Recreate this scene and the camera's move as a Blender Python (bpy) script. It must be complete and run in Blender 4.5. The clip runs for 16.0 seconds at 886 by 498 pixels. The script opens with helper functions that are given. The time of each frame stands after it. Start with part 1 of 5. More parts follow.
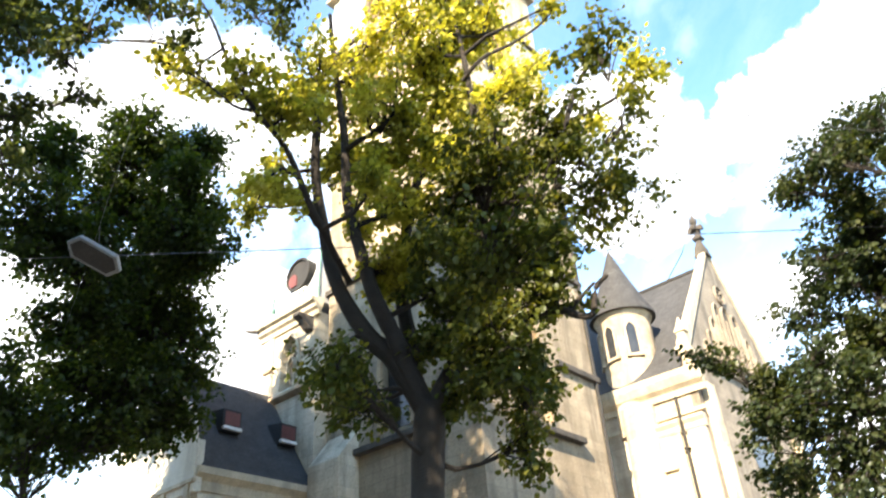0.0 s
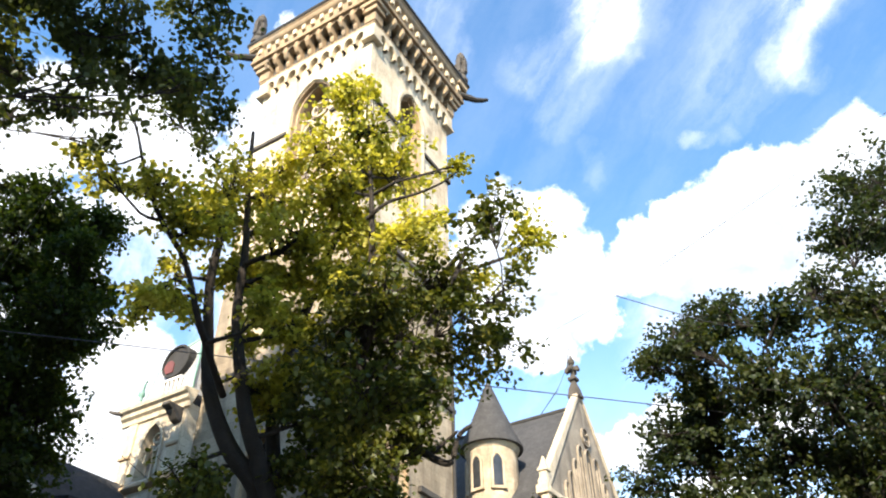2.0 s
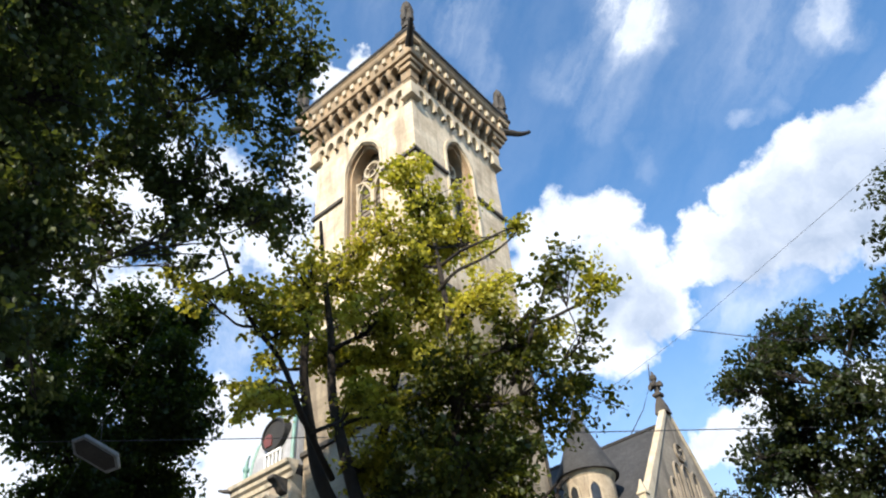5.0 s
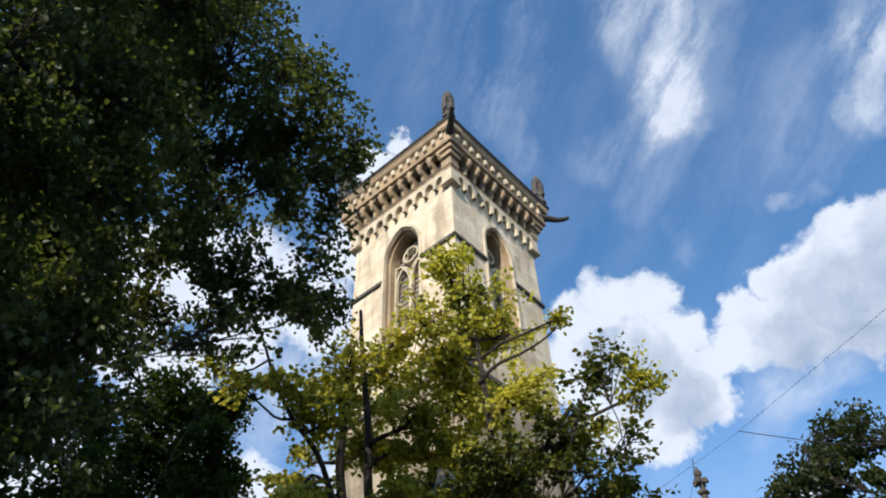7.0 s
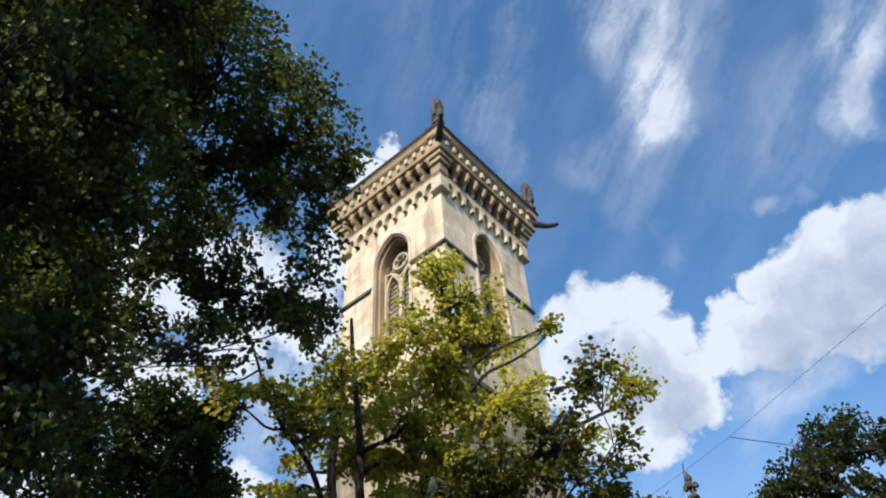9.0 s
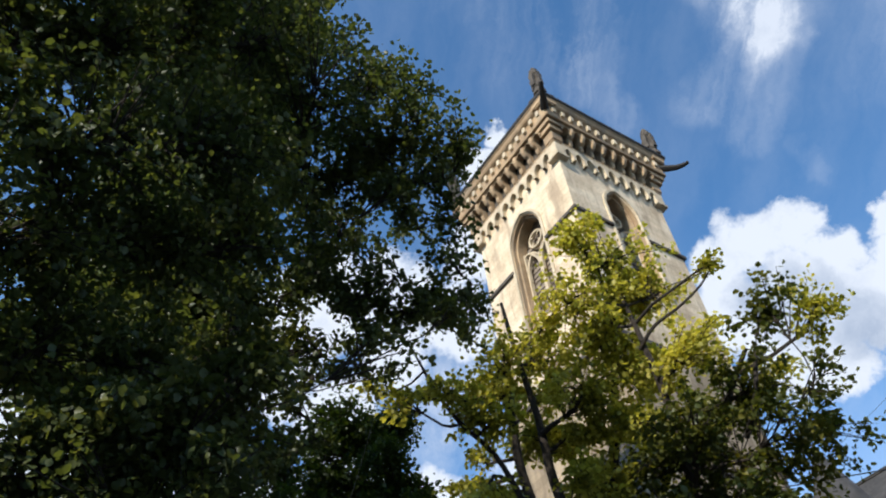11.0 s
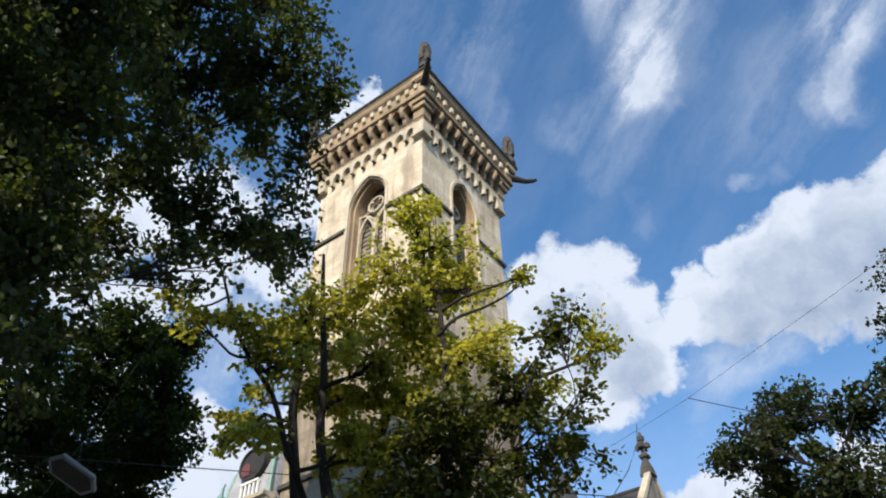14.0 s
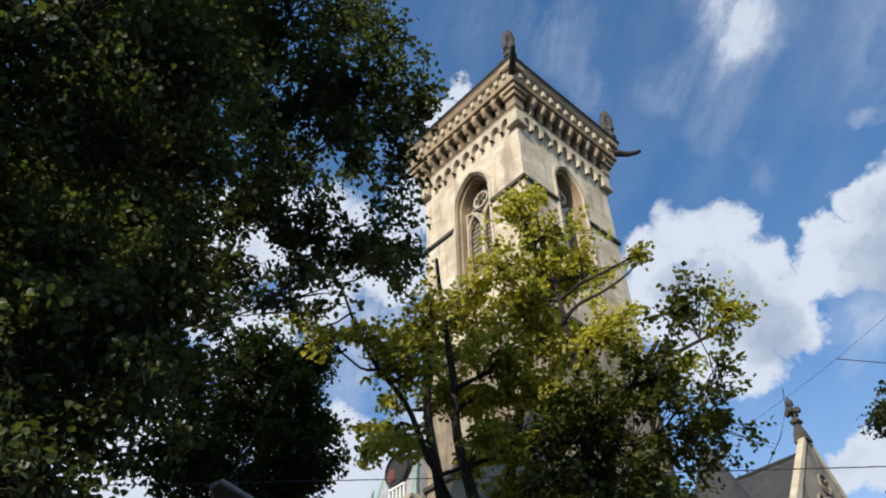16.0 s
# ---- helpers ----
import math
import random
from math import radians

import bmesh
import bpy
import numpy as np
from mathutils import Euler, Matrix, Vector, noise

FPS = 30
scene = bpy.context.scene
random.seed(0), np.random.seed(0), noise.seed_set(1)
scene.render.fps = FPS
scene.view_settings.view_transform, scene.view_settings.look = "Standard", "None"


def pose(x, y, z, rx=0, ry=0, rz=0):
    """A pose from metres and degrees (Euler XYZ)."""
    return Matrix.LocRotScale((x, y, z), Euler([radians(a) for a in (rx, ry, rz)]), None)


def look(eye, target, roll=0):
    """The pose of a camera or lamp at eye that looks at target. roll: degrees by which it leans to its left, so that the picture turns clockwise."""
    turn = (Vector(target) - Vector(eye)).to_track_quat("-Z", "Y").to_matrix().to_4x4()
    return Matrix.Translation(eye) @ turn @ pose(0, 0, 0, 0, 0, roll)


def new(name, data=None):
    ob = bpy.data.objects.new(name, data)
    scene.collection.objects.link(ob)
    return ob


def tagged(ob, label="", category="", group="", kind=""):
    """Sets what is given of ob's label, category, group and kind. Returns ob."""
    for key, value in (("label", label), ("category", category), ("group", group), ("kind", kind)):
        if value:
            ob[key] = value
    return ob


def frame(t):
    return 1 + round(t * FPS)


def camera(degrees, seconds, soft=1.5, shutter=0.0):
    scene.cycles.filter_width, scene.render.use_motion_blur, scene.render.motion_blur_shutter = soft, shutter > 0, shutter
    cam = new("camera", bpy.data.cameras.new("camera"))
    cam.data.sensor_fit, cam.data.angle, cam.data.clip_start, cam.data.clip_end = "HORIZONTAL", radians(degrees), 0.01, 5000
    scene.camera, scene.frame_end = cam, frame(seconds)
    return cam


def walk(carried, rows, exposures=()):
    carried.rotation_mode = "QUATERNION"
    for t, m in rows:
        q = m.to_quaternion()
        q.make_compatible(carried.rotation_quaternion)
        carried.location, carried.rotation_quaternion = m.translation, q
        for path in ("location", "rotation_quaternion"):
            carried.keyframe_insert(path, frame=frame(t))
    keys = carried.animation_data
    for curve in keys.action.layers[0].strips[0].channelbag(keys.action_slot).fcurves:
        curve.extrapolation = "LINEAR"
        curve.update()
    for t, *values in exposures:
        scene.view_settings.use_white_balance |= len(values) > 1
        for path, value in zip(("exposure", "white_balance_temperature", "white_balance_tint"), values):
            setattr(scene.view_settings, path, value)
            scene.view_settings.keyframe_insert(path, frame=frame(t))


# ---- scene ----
cam = camera(60.2, 16.0, soft=2.0, shutter=0.25)
PATH = [
    (0, (15.9, -20.01, 1.83), (14.801, -18.724, 2.899), -4.3),
    (0.5, (16.301, -20.07, 1.954), (15.362, -18.801, 3.182), -3.7),
    (1, (16.75, -20.268, 2.038), (15.933, -18.993, 3.344), -2.2),
    (1.5, (16.931, -20.642, 2.076), (16.201, -19.272, 3.338), -2.7),
    (2, (17.061, -21.004, 2.085), (16.264, -19.671, 3.345), -0.9),
    (2.5, (17.309, -21.202, 2.051), (16.534, -19.754, 3.193), -3.2),
    (3, (17.218, -21.396, 2.053), (16.344, -20.031, 3.224), -4.1),
    (3.5, (17.143, -21.727, 2.073), (16.358, -20.264, 3.188), -6.8),
    (4, (17.48, -21.967, 2.115), (16.631, -20.589, 3.289), -2.9),
    (4.5, (17.772, -22.152, 2.204), (16.905, -20.834, 3.433), -5.6),
    (5, (17.801, -22.424, 2.331), (16.901, -21.212, 3.643), -5.8),
    (7.5, (17.833, -22.685, 2.671), (16.968, -21.642, 4.143), -2.7),
    (8, (17.886, -22.73, 2.635), (17.051, -21.665, 4.108), -4.0),
    (10.5, (17.529, -22.527, 2.891), (16.604, -21.56, 4.378), -4.3),
    (11, (17.375, -22.41, 2.93), (16.293, -21.599, 4.404), -6.7),
    (11.5, (17.34, -22.375, 2.916), (16.219, -21.525, 4.337), -8.2),
    (12, (17.404, -22.467, 2.869), (16.305, -21.541, 4.26), -9.1),
    (12.5, (17.503, -22.57, 2.762), (16.492, -21.557, 4.159), -7.1),
    (13, (17.528, -22.603, 2.726), (16.653, -21.483, 4.132), -6.2),
    (13.5, (17.518, -22.611, 2.679), (16.695, -21.428, 4.067), -3.0),
    (14, (17.57, -22.574, 2.668), (16.725, -21.402, 4.05), -1.3),
    (14.5, (17.612, -22.522, 2.63), (16.793, -21.283, 3.969), -1.2),
    (15, (17.607, -22.56, 2.709), (16.61, -21.411, 4.007), -2.3),
    (15.5, (17.606, -22.579, 2.76), (16.533, -21.549, 4.098), -1.2),
    (16, (17.604, -22.604, 2.805), (16.535, -21.616, 4.176), -1.3),
]
EXPOSURES = [(0.0, 1.9, 6900, 10), (0.5, 1.75, 6800, 10), (1.0, 1.58, 6700, 10), (2.0, 1.22, 6500, 10), (3.5, 0.8, 6300, 10), (5.0, 0.52, 6100, 10), (7.5, 0.12, 5950, 10), (10.5, 0.14, 6000, 10), (11.5, 0.25, 6000, 10), (12.5, 0.38, 5950, 10), (13.5, 0.26, 5950, 10), (14.5, -0.06, 5950, 10), (16.0, -0.1, 5950, 10)]
walk(cam, [(t, look(eye, target, roll)) for t, eye, target, roll in PATH], EXPOSURES)

# ---- world and sun ----
SUN_AZ = (0.35, -0.937)      # horizontal way towards the sun
SUN_EL = radians(33)
world = bpy.data.worlds.new("sky")
scene.world = world
world.use_nodes = True
wn, wl = world.node_tree.nodes, world.node_tree.links
wn.clear()


def wmath(op, a, b=None, clamp=False):
    n = wn.new("ShaderNodeMath")
    n.operation, n.use_clamp = op, clamp
    for i, v in enumerate((a, b)):
        if v is None:
            continue
        if isinstance(v, (int, float)):
            n.inputs[i].default_value = v
        else:
            wl.new(v, n.inputs[i])
    return n.outputs[0]


def wvec(op, a, b=None):
    n = wn.new("ShaderNodeVectorMath")
    n.operation = op
    for i, v in enumerate((a, b)):
        if v is None:
            continue
        if isinstance(v, tuple):
            n.inputs[i].default_value = v
        elif isinstance(v, (int, float)):
            n.inputs["Scale"].default_value = v
        else:
            wl.new(v, n.inputs[i])
    return n.outputs["Value"] if op == "DOT_PRODUCT" else n.outputs[0]


def wrange(v, a, b, smooth=True):
    n = wn.new("ShaderNodeMapRange")
    n.interpolation_type = "SMOOTHSTEP" if smooth else "LINEAR"
    wl.new(v, n.inputs[0])
    n.inputs[1].default_value, n.inputs[2].default_value = a, b
    return n.outputs[0]


def wnoise(vec, scale, detail=5.0, rough=0.55):
    n = wn.new("ShaderNodeTexNoise")
    wl.new(vec, n.inputs["Vector"])
    n.inputs["Scale"].default_value, n.inputs["Detail"].default_value, n.inputs["Roughness"].default_value = scale, detail, rough
    return n


sky = wn.new("ShaderNodeTexSky")
sky.sky_type, sky.sun_disc = "NISHITA", False
sky.sun_elevation, sky.sun_rotation = SUN_EL, math.atan2(SUN_AZ[0], SUN_AZ[1])
sky.air_density, sky.dust_density, sky.ozone_density = 1.0, 0.2, 1.0
coord = wn.new("ShaderNodeTexCoord").outputs["Generated"]
warp = wnoise(coord, 16.0, 6.0, 0.6)
shift = wvec("SCALE", wvec("SUBTRACT", warp.outputs["Color"], (0.5, 0.5, 0.5)), 0.075)
bent = wvec("ADD", coord, shift)


def sky_way(az, el):
    a, e = radians(az), radians(el)
    return (-math.sin(a) * math.cos(e), math.cos(a) * math.cos(e), math.sin(e))


# heaps of cloud: azimuth, elevation, radius in degrees
CUMULUS = [
    (27.5, 40.7, 2.2), (23.2, 41.1, 2.7), (19.8, 40.6, 2.5), (18.0, 38.0, 2.4), (27.6, 37.4, 3.3), (23.0, 37.2, 3.7), (19.3, 34.8, 3.7), (25.7, 33.2, 3.3), (21.9, 31.5, 2.7),
    (17.4, 33.0, 2.4), (16.6, 35.4, 2.2), (12.6, 38.5, 1.6), (9.3, 39.3, 2.0), (13.3, 36.2, 2.4), (9.7, 36.3, 3.3), (5.2, 38.9, 2.9), (2.2, 40.3, 2.2), (6.4, 35.6, 3.7),
    (-0.8, 39.6, 2.5), (-3.4, 39.4, 2.4), (2.0, 35.9, 4.5), (-6.4, 39.2, 3.1), (-2.9, 35.2, 5.2), (-10.1, 37.0, 4.0), (-7.5, 33.6, 6.0), (-13.4, 32.0, 7.0), (44.1, 55.1, 1.3),
    (47.5, 53.0, 2.0), (66.0, 43.7, 4.5), (59.4, 44.0, 4.1), (52.4, 42.2, 3.7), (49.5, 47.0, 2.9), (58.8, 39.5, 2.9), (57.6, 28.4, 4.1), (70.0, 26.0, 7.0), (64.0, 35.0, 4.0), (53.3, 25.7, 4.5), (62.3, 30.1, 3.7),
    (47.0, 28.9, 3.7), (71.5, 39.1, 4.9), (46.6, 20.0, 8.2), (58.8, 19.7, 8.2), (15.9, 23.4, 2.2), (12.9, 24.8, 1.8), (18.1, 23.3, 1.6), (-0.9, 33.5, 3.7), (4.6, 34.2, 2.4),
    (11.2, 19.7, 2.9), (4.7, 23.6, 2.4), (10.6, 14.5, 4.9), (4.4, 14.0, 4.9), (-15, 22, 7.0), (28, 14, 6.0), (40, 18, 6.0), (84, 34, 8.0), (-45, 30, 10.0),
    (-30, 40, 8.0)]
UNDERSIDES = [
    (4.9, 35.0, 4.5), (9.5, 35.0, 2.9), (-1.7, 34.3, 6.1), (22.1, 35.4, 3.1), (25.4, 37.7, 2.0), (19.0, 33.1, 2.4), (-9.9, 31.5, 8.2)]


def heaps(vec, rows):
    """One at the middle of each heap, nought at its rim, falling further outside."""
    top = None
    for az, el, r in rows:
        off = wvec("SUBTRACT", vec, sky_way(az, el))
        d = wmath("SUBTRACT", 1.0, wmath("MULTIPLY", wvec("DOT_PRODUCT", off, off), 1 / radians(r) ** 2))
        top = d if top is None else wmath("MAXIMUM", top, d)
    return top


puffs = wnoise(coord, 22.0, 9.0, 0.6)
billow = wmath("MULTIPLY", wmath("SUBTRACT", puffs.outputs[0], 0.5), 1.7)
body = wmath("ADD", wmath("MAXIMUM", heaps(bent, CUMULUS), -1.2), billow)
heap = wrange(body, -0.12, 0.55)
# drawn-out high cloud: two ends by azimuth and elevation, half width in degrees, strength
WISPS = [
    (60.0, 36.5, 46.0, 33.0, 3.2, 0.9), (50.0, 37.0, 44.0, 24.0, 3.0, 0.6), (30.0, 26.0, 10.0, 25.0, 3.0, 0.3),
    (10.9, 53.9, 7.4, 60.2, 2.2, 0.8), (10.2, 53.5, 10.2, 55.3, 1.6, 1.25), (12.0, 53.4, 20.5, 51.3, 1.5, 0.45), (8.4, 60.5, 4.4, 66.2, 2.9, 0.7), (0.2, 60.4, 8.2, 53.3, 2.0, 0.38), (10.7, 51.4, 18.6, 47.9, 1.3, 0.28),
    (-4.7, 46.1, -10.1, 50.4, 1.1, 0.8), (-10.2, 50.3, -16.8, 53.9, 2.2, 0.75), (-5.5, 49.7, 0.5, 46.7, 2.4, 0.26), (-5.3, 45.5, -6.0, 45.1, 0.9, 0.5), (30.3, 59.1, 33.2, 56.0, 0.8, 0.5), (26.5, 63.2, 30.5, 58.7, 2.0, 0.25),
    (30.1, 55.3, 29.0, 52.7, 1.0, 0.3), (34.1, 66.9, 33.2, 60.6, 4.5, 0.16), (5.4, 44.0, 4.5, 43.8, 0.5, 0.7), (2.7, 43.7, 2.4, 43.7, 0.5, 0.4), (15.4, 30.7, 7.5, 32.9, 1.1, 0.35), (12.9, 32.2, 1.3, 32.4, 1.6, 0.5),
    (15.8, 42.8, 15.4, 45.7, 0.6, 0.18), (4.4, 47.0, -0.1, 50.1, 2.4, 0.14)]
fine_warp = wvec("SCALE", wvec("SUBTRACT", wnoise(coord, 12.0, 7.0, 0.62).outputs["Color"], (0.5, 0.5, 0.5)), 0.06)
frayed = wvec("ADD", coord, fine_warp)
axis = (Vector(sky_way(6.0, 58.8)) - Vector(sky_way(17.5, 51.9))).normalized()
along = wn.new("ShaderNodeVectorMath")
along.operation = "SCALE"
along.inputs[0].default_value = tuple(axis)
wl.new(wmath("MULTIPLY", wvec("DOT_PRODUCT", coord, tuple(axis)), 0.8), along.inputs["Scale"])
streaks = wnoise(wvec("ADD", wvec("SUBTRACT", coord, along.outputs[0]), wvec("SCALE", fine_warp, 0.8)), 13.0, 9.0, 0.62)
veil = None
for az0, el0, az1, el1, r, strength in WISPS:
    a, b = Vector(sky_way(az0, el0)), Vector(sky_way(az1, el1))
    ab = b - a
    off = wvec("SUBTRACT", frayed, tuple(a))
    run = wmath("MULTIPLY", wvec("DOT_PRODUCT", off, tuple(ab)), 1 / max(ab.length_squared, 1e-6), True)
    back_off = wn.new("ShaderNodeVectorMath")
    back_off.operation = "SCALE"
    back_off.inputs[0].default_value = tuple(ab)
    wl.new(run, back_off.inputs["Scale"])
    gap = wvec("SUBTRACT", off, back_off.outputs[0])
    d = wmath("MULTIPLY", wrange(wvec("DOT_PRODUCT", gap, gap), radians(r * 1.7) ** 2, 0.0), strength * 0.8)
    veil = d if veil is None else wmath("ADD", veil, d)
veil = wmath("MULTIPLY", wmath("ADD", wmath("MULTIPLY", veil, 0.95), 0.09), wrange(streaks.outputs[0], 0.30, 0.74), True)
split_sky = wn.new("ShaderNodeSeparateXYZ")
wl.new(coord, split_sky.inputs[0])
mist = wmath("MULTIPLY", wrange(split_sky.outputs[2], 0.62, 0.2), 0.5)
cloud = wmath("MAXIMUM", heap, wmath("MAXIMUM", wmath("MULTIPLY", veil, 0.9), mist))
tone = wn.new("ShaderNodeMix")
tone.data_type = "RGBA"
grey = wmath("ADD", wmath("MULTIPLY", wrange(heaps(bent, UNDERSIDES), -0.6, 1.1), 0.8), wmath("MULTIPLY", wmath("SUBTRACT", wnoise(bent, 17.0, 8.0, 0.6).outputs[0], 0.5), 1.5), True)
wl.new(grey, tone.inputs[0])
tone.inputs[6].default_value, tone.inputs[7].default_value = (6.0, 6.2, 6.55, 1), (2.9, 3.4, 4.25, 1)
mixed = wn.new("ShaderNodeMix")
mixed.data_type = "RGBA"
clear = wn.new("ShaderNodeMix")
clear.data_type, clear.blend_type = "RGBA", "MULTIPLY"
clear.inputs[0].default_value, clear.inputs[7].default_value = 1.0, (0.85, 1.25, 1.45, 1)
wl.new(sky.outputs[0], clear.inputs[6])
wl.new(cloud, mixed.inputs[0]), wl.new(clear.outputs[2], mixed.inputs[6]), wl.new(tone.outputs[2], mixed.inputs[7])
back = wn.new("ShaderNodeBackground")
back.inputs[1].default_value = 0.13
wl.new(mixed.outputs[2], back.inputs[0])
wl.new(back.outputs[0], wn.new("ShaderNodeOutputWorld").inputs[0])

lamp = bpy.data.lights.new("sun", "SUN")
lamp.energy, lamp.angle, lamp.color = 6.3, radians(0.5), (1.0, 0.86, 0.67)
sun = new("sun", lamp)
sun.matrix_world = look((SUN_AZ[0] * 60, SUN_AZ[1] * 60, 60), (SUN_AZ[0] * 60 - SUN_AZ[0] * math.cos(SUN_EL), SUN_AZ[1] * 60 - SUN_AZ[1] * math.cos(SUN_EL), 60 - math.sin(SUN_EL)))


# ---- materials ----
def surface(name, colors, scale=1.0, rough=0.85, bump=0.2, metal=0.0, stains=None, fine=18.0, courses=None):
    """Mottled surface: colours blended by coarse noise, fine grain, optional streaky stains, optional stone courses."""
    m = bpy.data.materials.new(name)
    m.use_nodes = True
    nt = m.node_tree
    n, l = nt.nodes, nt.links
    p = n["Principled BSDF"]
    p.inputs["Metallic"].default_value = metal
    geo = n.new("ShaderNodeNewGeometry").outputs["Position"]
    coarse = n.new("ShaderNodeTexNoise")
    l.new(geo, coarse.inputs["Vector"])
    coarse.inputs["Scale"].default_value, coarse.inputs["Detail"].default_value, coarse.inputs["Roughness"].default_value = scale, 6, 0.6
    ramp = n.new("ShaderNodeValToRGB")
    e = ramp.color_ramp.elements
    e[0].position, e[1].position = 0.3, 0.7
    e[0].color, e[1].color = (*colors[0], 1), (*colors[-1], 1)
    if len(colors) > 2:
        e.new(0.5).color = (*colors[1], 1)
    l.new(coarse.outputs[0], ramp.inputs[0])
    col = ramp.outputs[0]
    grain = n.new("ShaderNodeTexNoise")
    l.new(geo, grain.inputs["Vector"])
    grain.inputs["Scale"].default_value, grain.inputs["Detail"].default_value = fine, 4

    def mix(a, b, f, mode="MIX"):
        x = n.new("ShaderNodeMix")
        x.data_type, x.blend_type = "RGBA", mode
        for s, v in ((x.inputs[0], f), (x.inputs[6], a), (x.inputs[7], b)):
            if isinstance(v, tuple):
                s.default_value = v
            elif isinstance(v, (int, float)):
                s.default_value = v
            else:
                l.new(v, s)
        return x.outputs[2]

    gr = n.new("ShaderNodeMapRange")
    l.new(grain.outputs[0], gr.inputs[0])
    gr.inputs[1].default_value, gr.inputs[2].default_value, gr.inputs[3].default_value, gr.inputs[4].default_value = 0.3, 0.7, 0.78, 1.12
    col = mix(col, gr.outputs[0], 1.0, "MULTIPLY")
    height = grain.outputs[0]
    if stains:
        stretch = n.new("ShaderNodeMapping")
        l.new(geo, stretch.inputs["Vector"])
        stretch.inputs["Scale"].default_value = (1.6, 1.6, 0.22)
        st = n.new("ShaderNodeTexNoise")
        l.new(stretch.outputs[0], st.inputs["Vector"])
        st.inputs["Scale"].default_value, st.inputs["Detail"].default_value = 1.1, 7
        sr = n.new("ShaderNodeMapRange")
        l.new(st.outputs[0], sr.inputs[0])
        sr.inputs[1].default_value, sr.inputs[2].default_value, sr.inputs[4].default_value = 0.50, 0.68, 0.7
        col = mix(col, (*stains, 1), sr.outputs[0])
    if courses:
        # ashlar: joints of the stone courses, laid along both faces
        w, h = courses
        split = n.new("ShaderNodeSeparateXYZ")
        l.new(geo, split.inputs[0])
        add = n.new("ShaderNodeMath")
        l.new(split.outputs[0], add.inputs[0]), l.new(split.outputs[1], add.inputs[1])
        join = n.new("ShaderNodeCombineXYZ")
        l.new(add.outputs[0], join.inputs[0]), l.new(split.outputs[2], join.inputs[1])
        br = n.new("ShaderNodeTexBrick")
        l.new(join.outputs[0], br.inputs["Vector"])
        br.inputs["Scale"].default_value, br.inputs["Brick Width"].default_value, br.inputs["Row Height"].default_value = 1.0, w, h
        br.inputs["Mortar Size"].default_value, br.inputs["Mortar Smooth"].default_value = 0.012, 0.4
        br.inputs["Color1"].default_value, br.inputs["Color2"].default_value, br.inputs["Mortar"].default_value = (0.80, 0.78, 0.74, 1), (1.08, 1.06, 1.02, 1), (0.62, 0.60, 0.57, 1)
        col = mix(col, br.outputs[0], 0.75, "MULTIPLY")
    l.new(col, p.inputs["Base Color"])
    rr = n.new("ShaderNodeMapRange")
    l.new(coarse.outputs[0], rr.inputs[0])
    rr.inputs[3].default_value, rr.inputs[4].default_value = max(0, rough - 0.12), min(1, rough + 0.12)
    l.new(rr.outputs[0], p.inputs["Roughness"])
    b = n.new("ShaderNodeBump")
    b.inputs["Strength"].default_value, b.inputs["Distance"].default_value = bump, 0.05
    l.new(height, b.inputs["Height"])
    l.new(b.outputs[0], p.inputs["Normal"])
    return m


def leaf_material(name, colors, through_colour, share=0.45):
    """Leaves: thin blades that let light through, each one of its own hue."""
    m = bpy.data.materials.new(name)
    m.use_nodes = True
    n, l = m.node_tree.nodes, m.node_tree.links
    n.clear()
    rnd = n.new("ShaderNodeNewGeometry")
    ramp = n.new("ShaderNodeValToRGB")
    e = ramp.color_ramp.elements
    e[0].color, e[1].color = (*colors[0], 1), (*colors[-1], 1)
    for i, c in enumerate(colors[1:-1]):
        e.new((i + 1) / (len(colors) - 1)).color = (*c, 1)
    patch = n.new("ShaderNodeTexNoise")
    l.new(rnd.outputs["Position"], patch.inputs["Vector"])
    patch.inputs["Scale"].default_value, patch.inputs["Detail"].default_value = 0.55, 2
    wide = n.new("ShaderNodeMapRange")
    l.new(patch.outputs[0], wide.inputs[0])
    wide.inputs[1].default_value, wide.inputs[2].default_value = 0.3, 0.7
    blend = n.new("ShaderNodeMix")
    blend.inputs[0].default_value = 0.5
    l.new(rnd.outputs["Random Per Island"], blend.inputs[2]), l.new(wide.outputs[0], blend.inputs[3])
    l.new(blend.outputs[0], ramp.inputs[0])
    dif, tra, glo = n.new("ShaderNodeBsdfDiffuse"), n.new("ShaderNodeBsdfTranslucent"), n.new("ShaderNodeBsdfGlossy")
    l.new(ramp.outputs[0], dif.inputs[0])
    tint = n.new("ShaderNodeMix")
    tint.data_type, tint.blend_type = "RGBA", "MULTIPLY"
    tint.inputs[0].default_value, tint.inputs[7].default_value = 1.0, (*through_colour, 1)
    l.new(ramp.outputs[0], tint.inputs[6]), l.new(tint.outputs[2], tra.inputs[0])
    glo.inputs[1].default_value, glo.inputs[0].default_value = 0.4, (0.9, 0.95, 1, 1)
    a, b = n.new("ShaderNodeMixShader"), n.new("ShaderNodeMixShader")
    a.inputs[0].default_value, b.inputs[0].default_value = share, 0.015
    l.new(dif.outputs[0], a.inputs[1]), l.new(tra.outputs[0], a.inputs[2])
    l.new(a.outputs[0], b.inputs[1]), l.new(glo.outputs[0], b.inputs[2])
    l.new(b.outputs[0], n.new("ShaderNodeOutputMaterial").inputs[0])
    return m


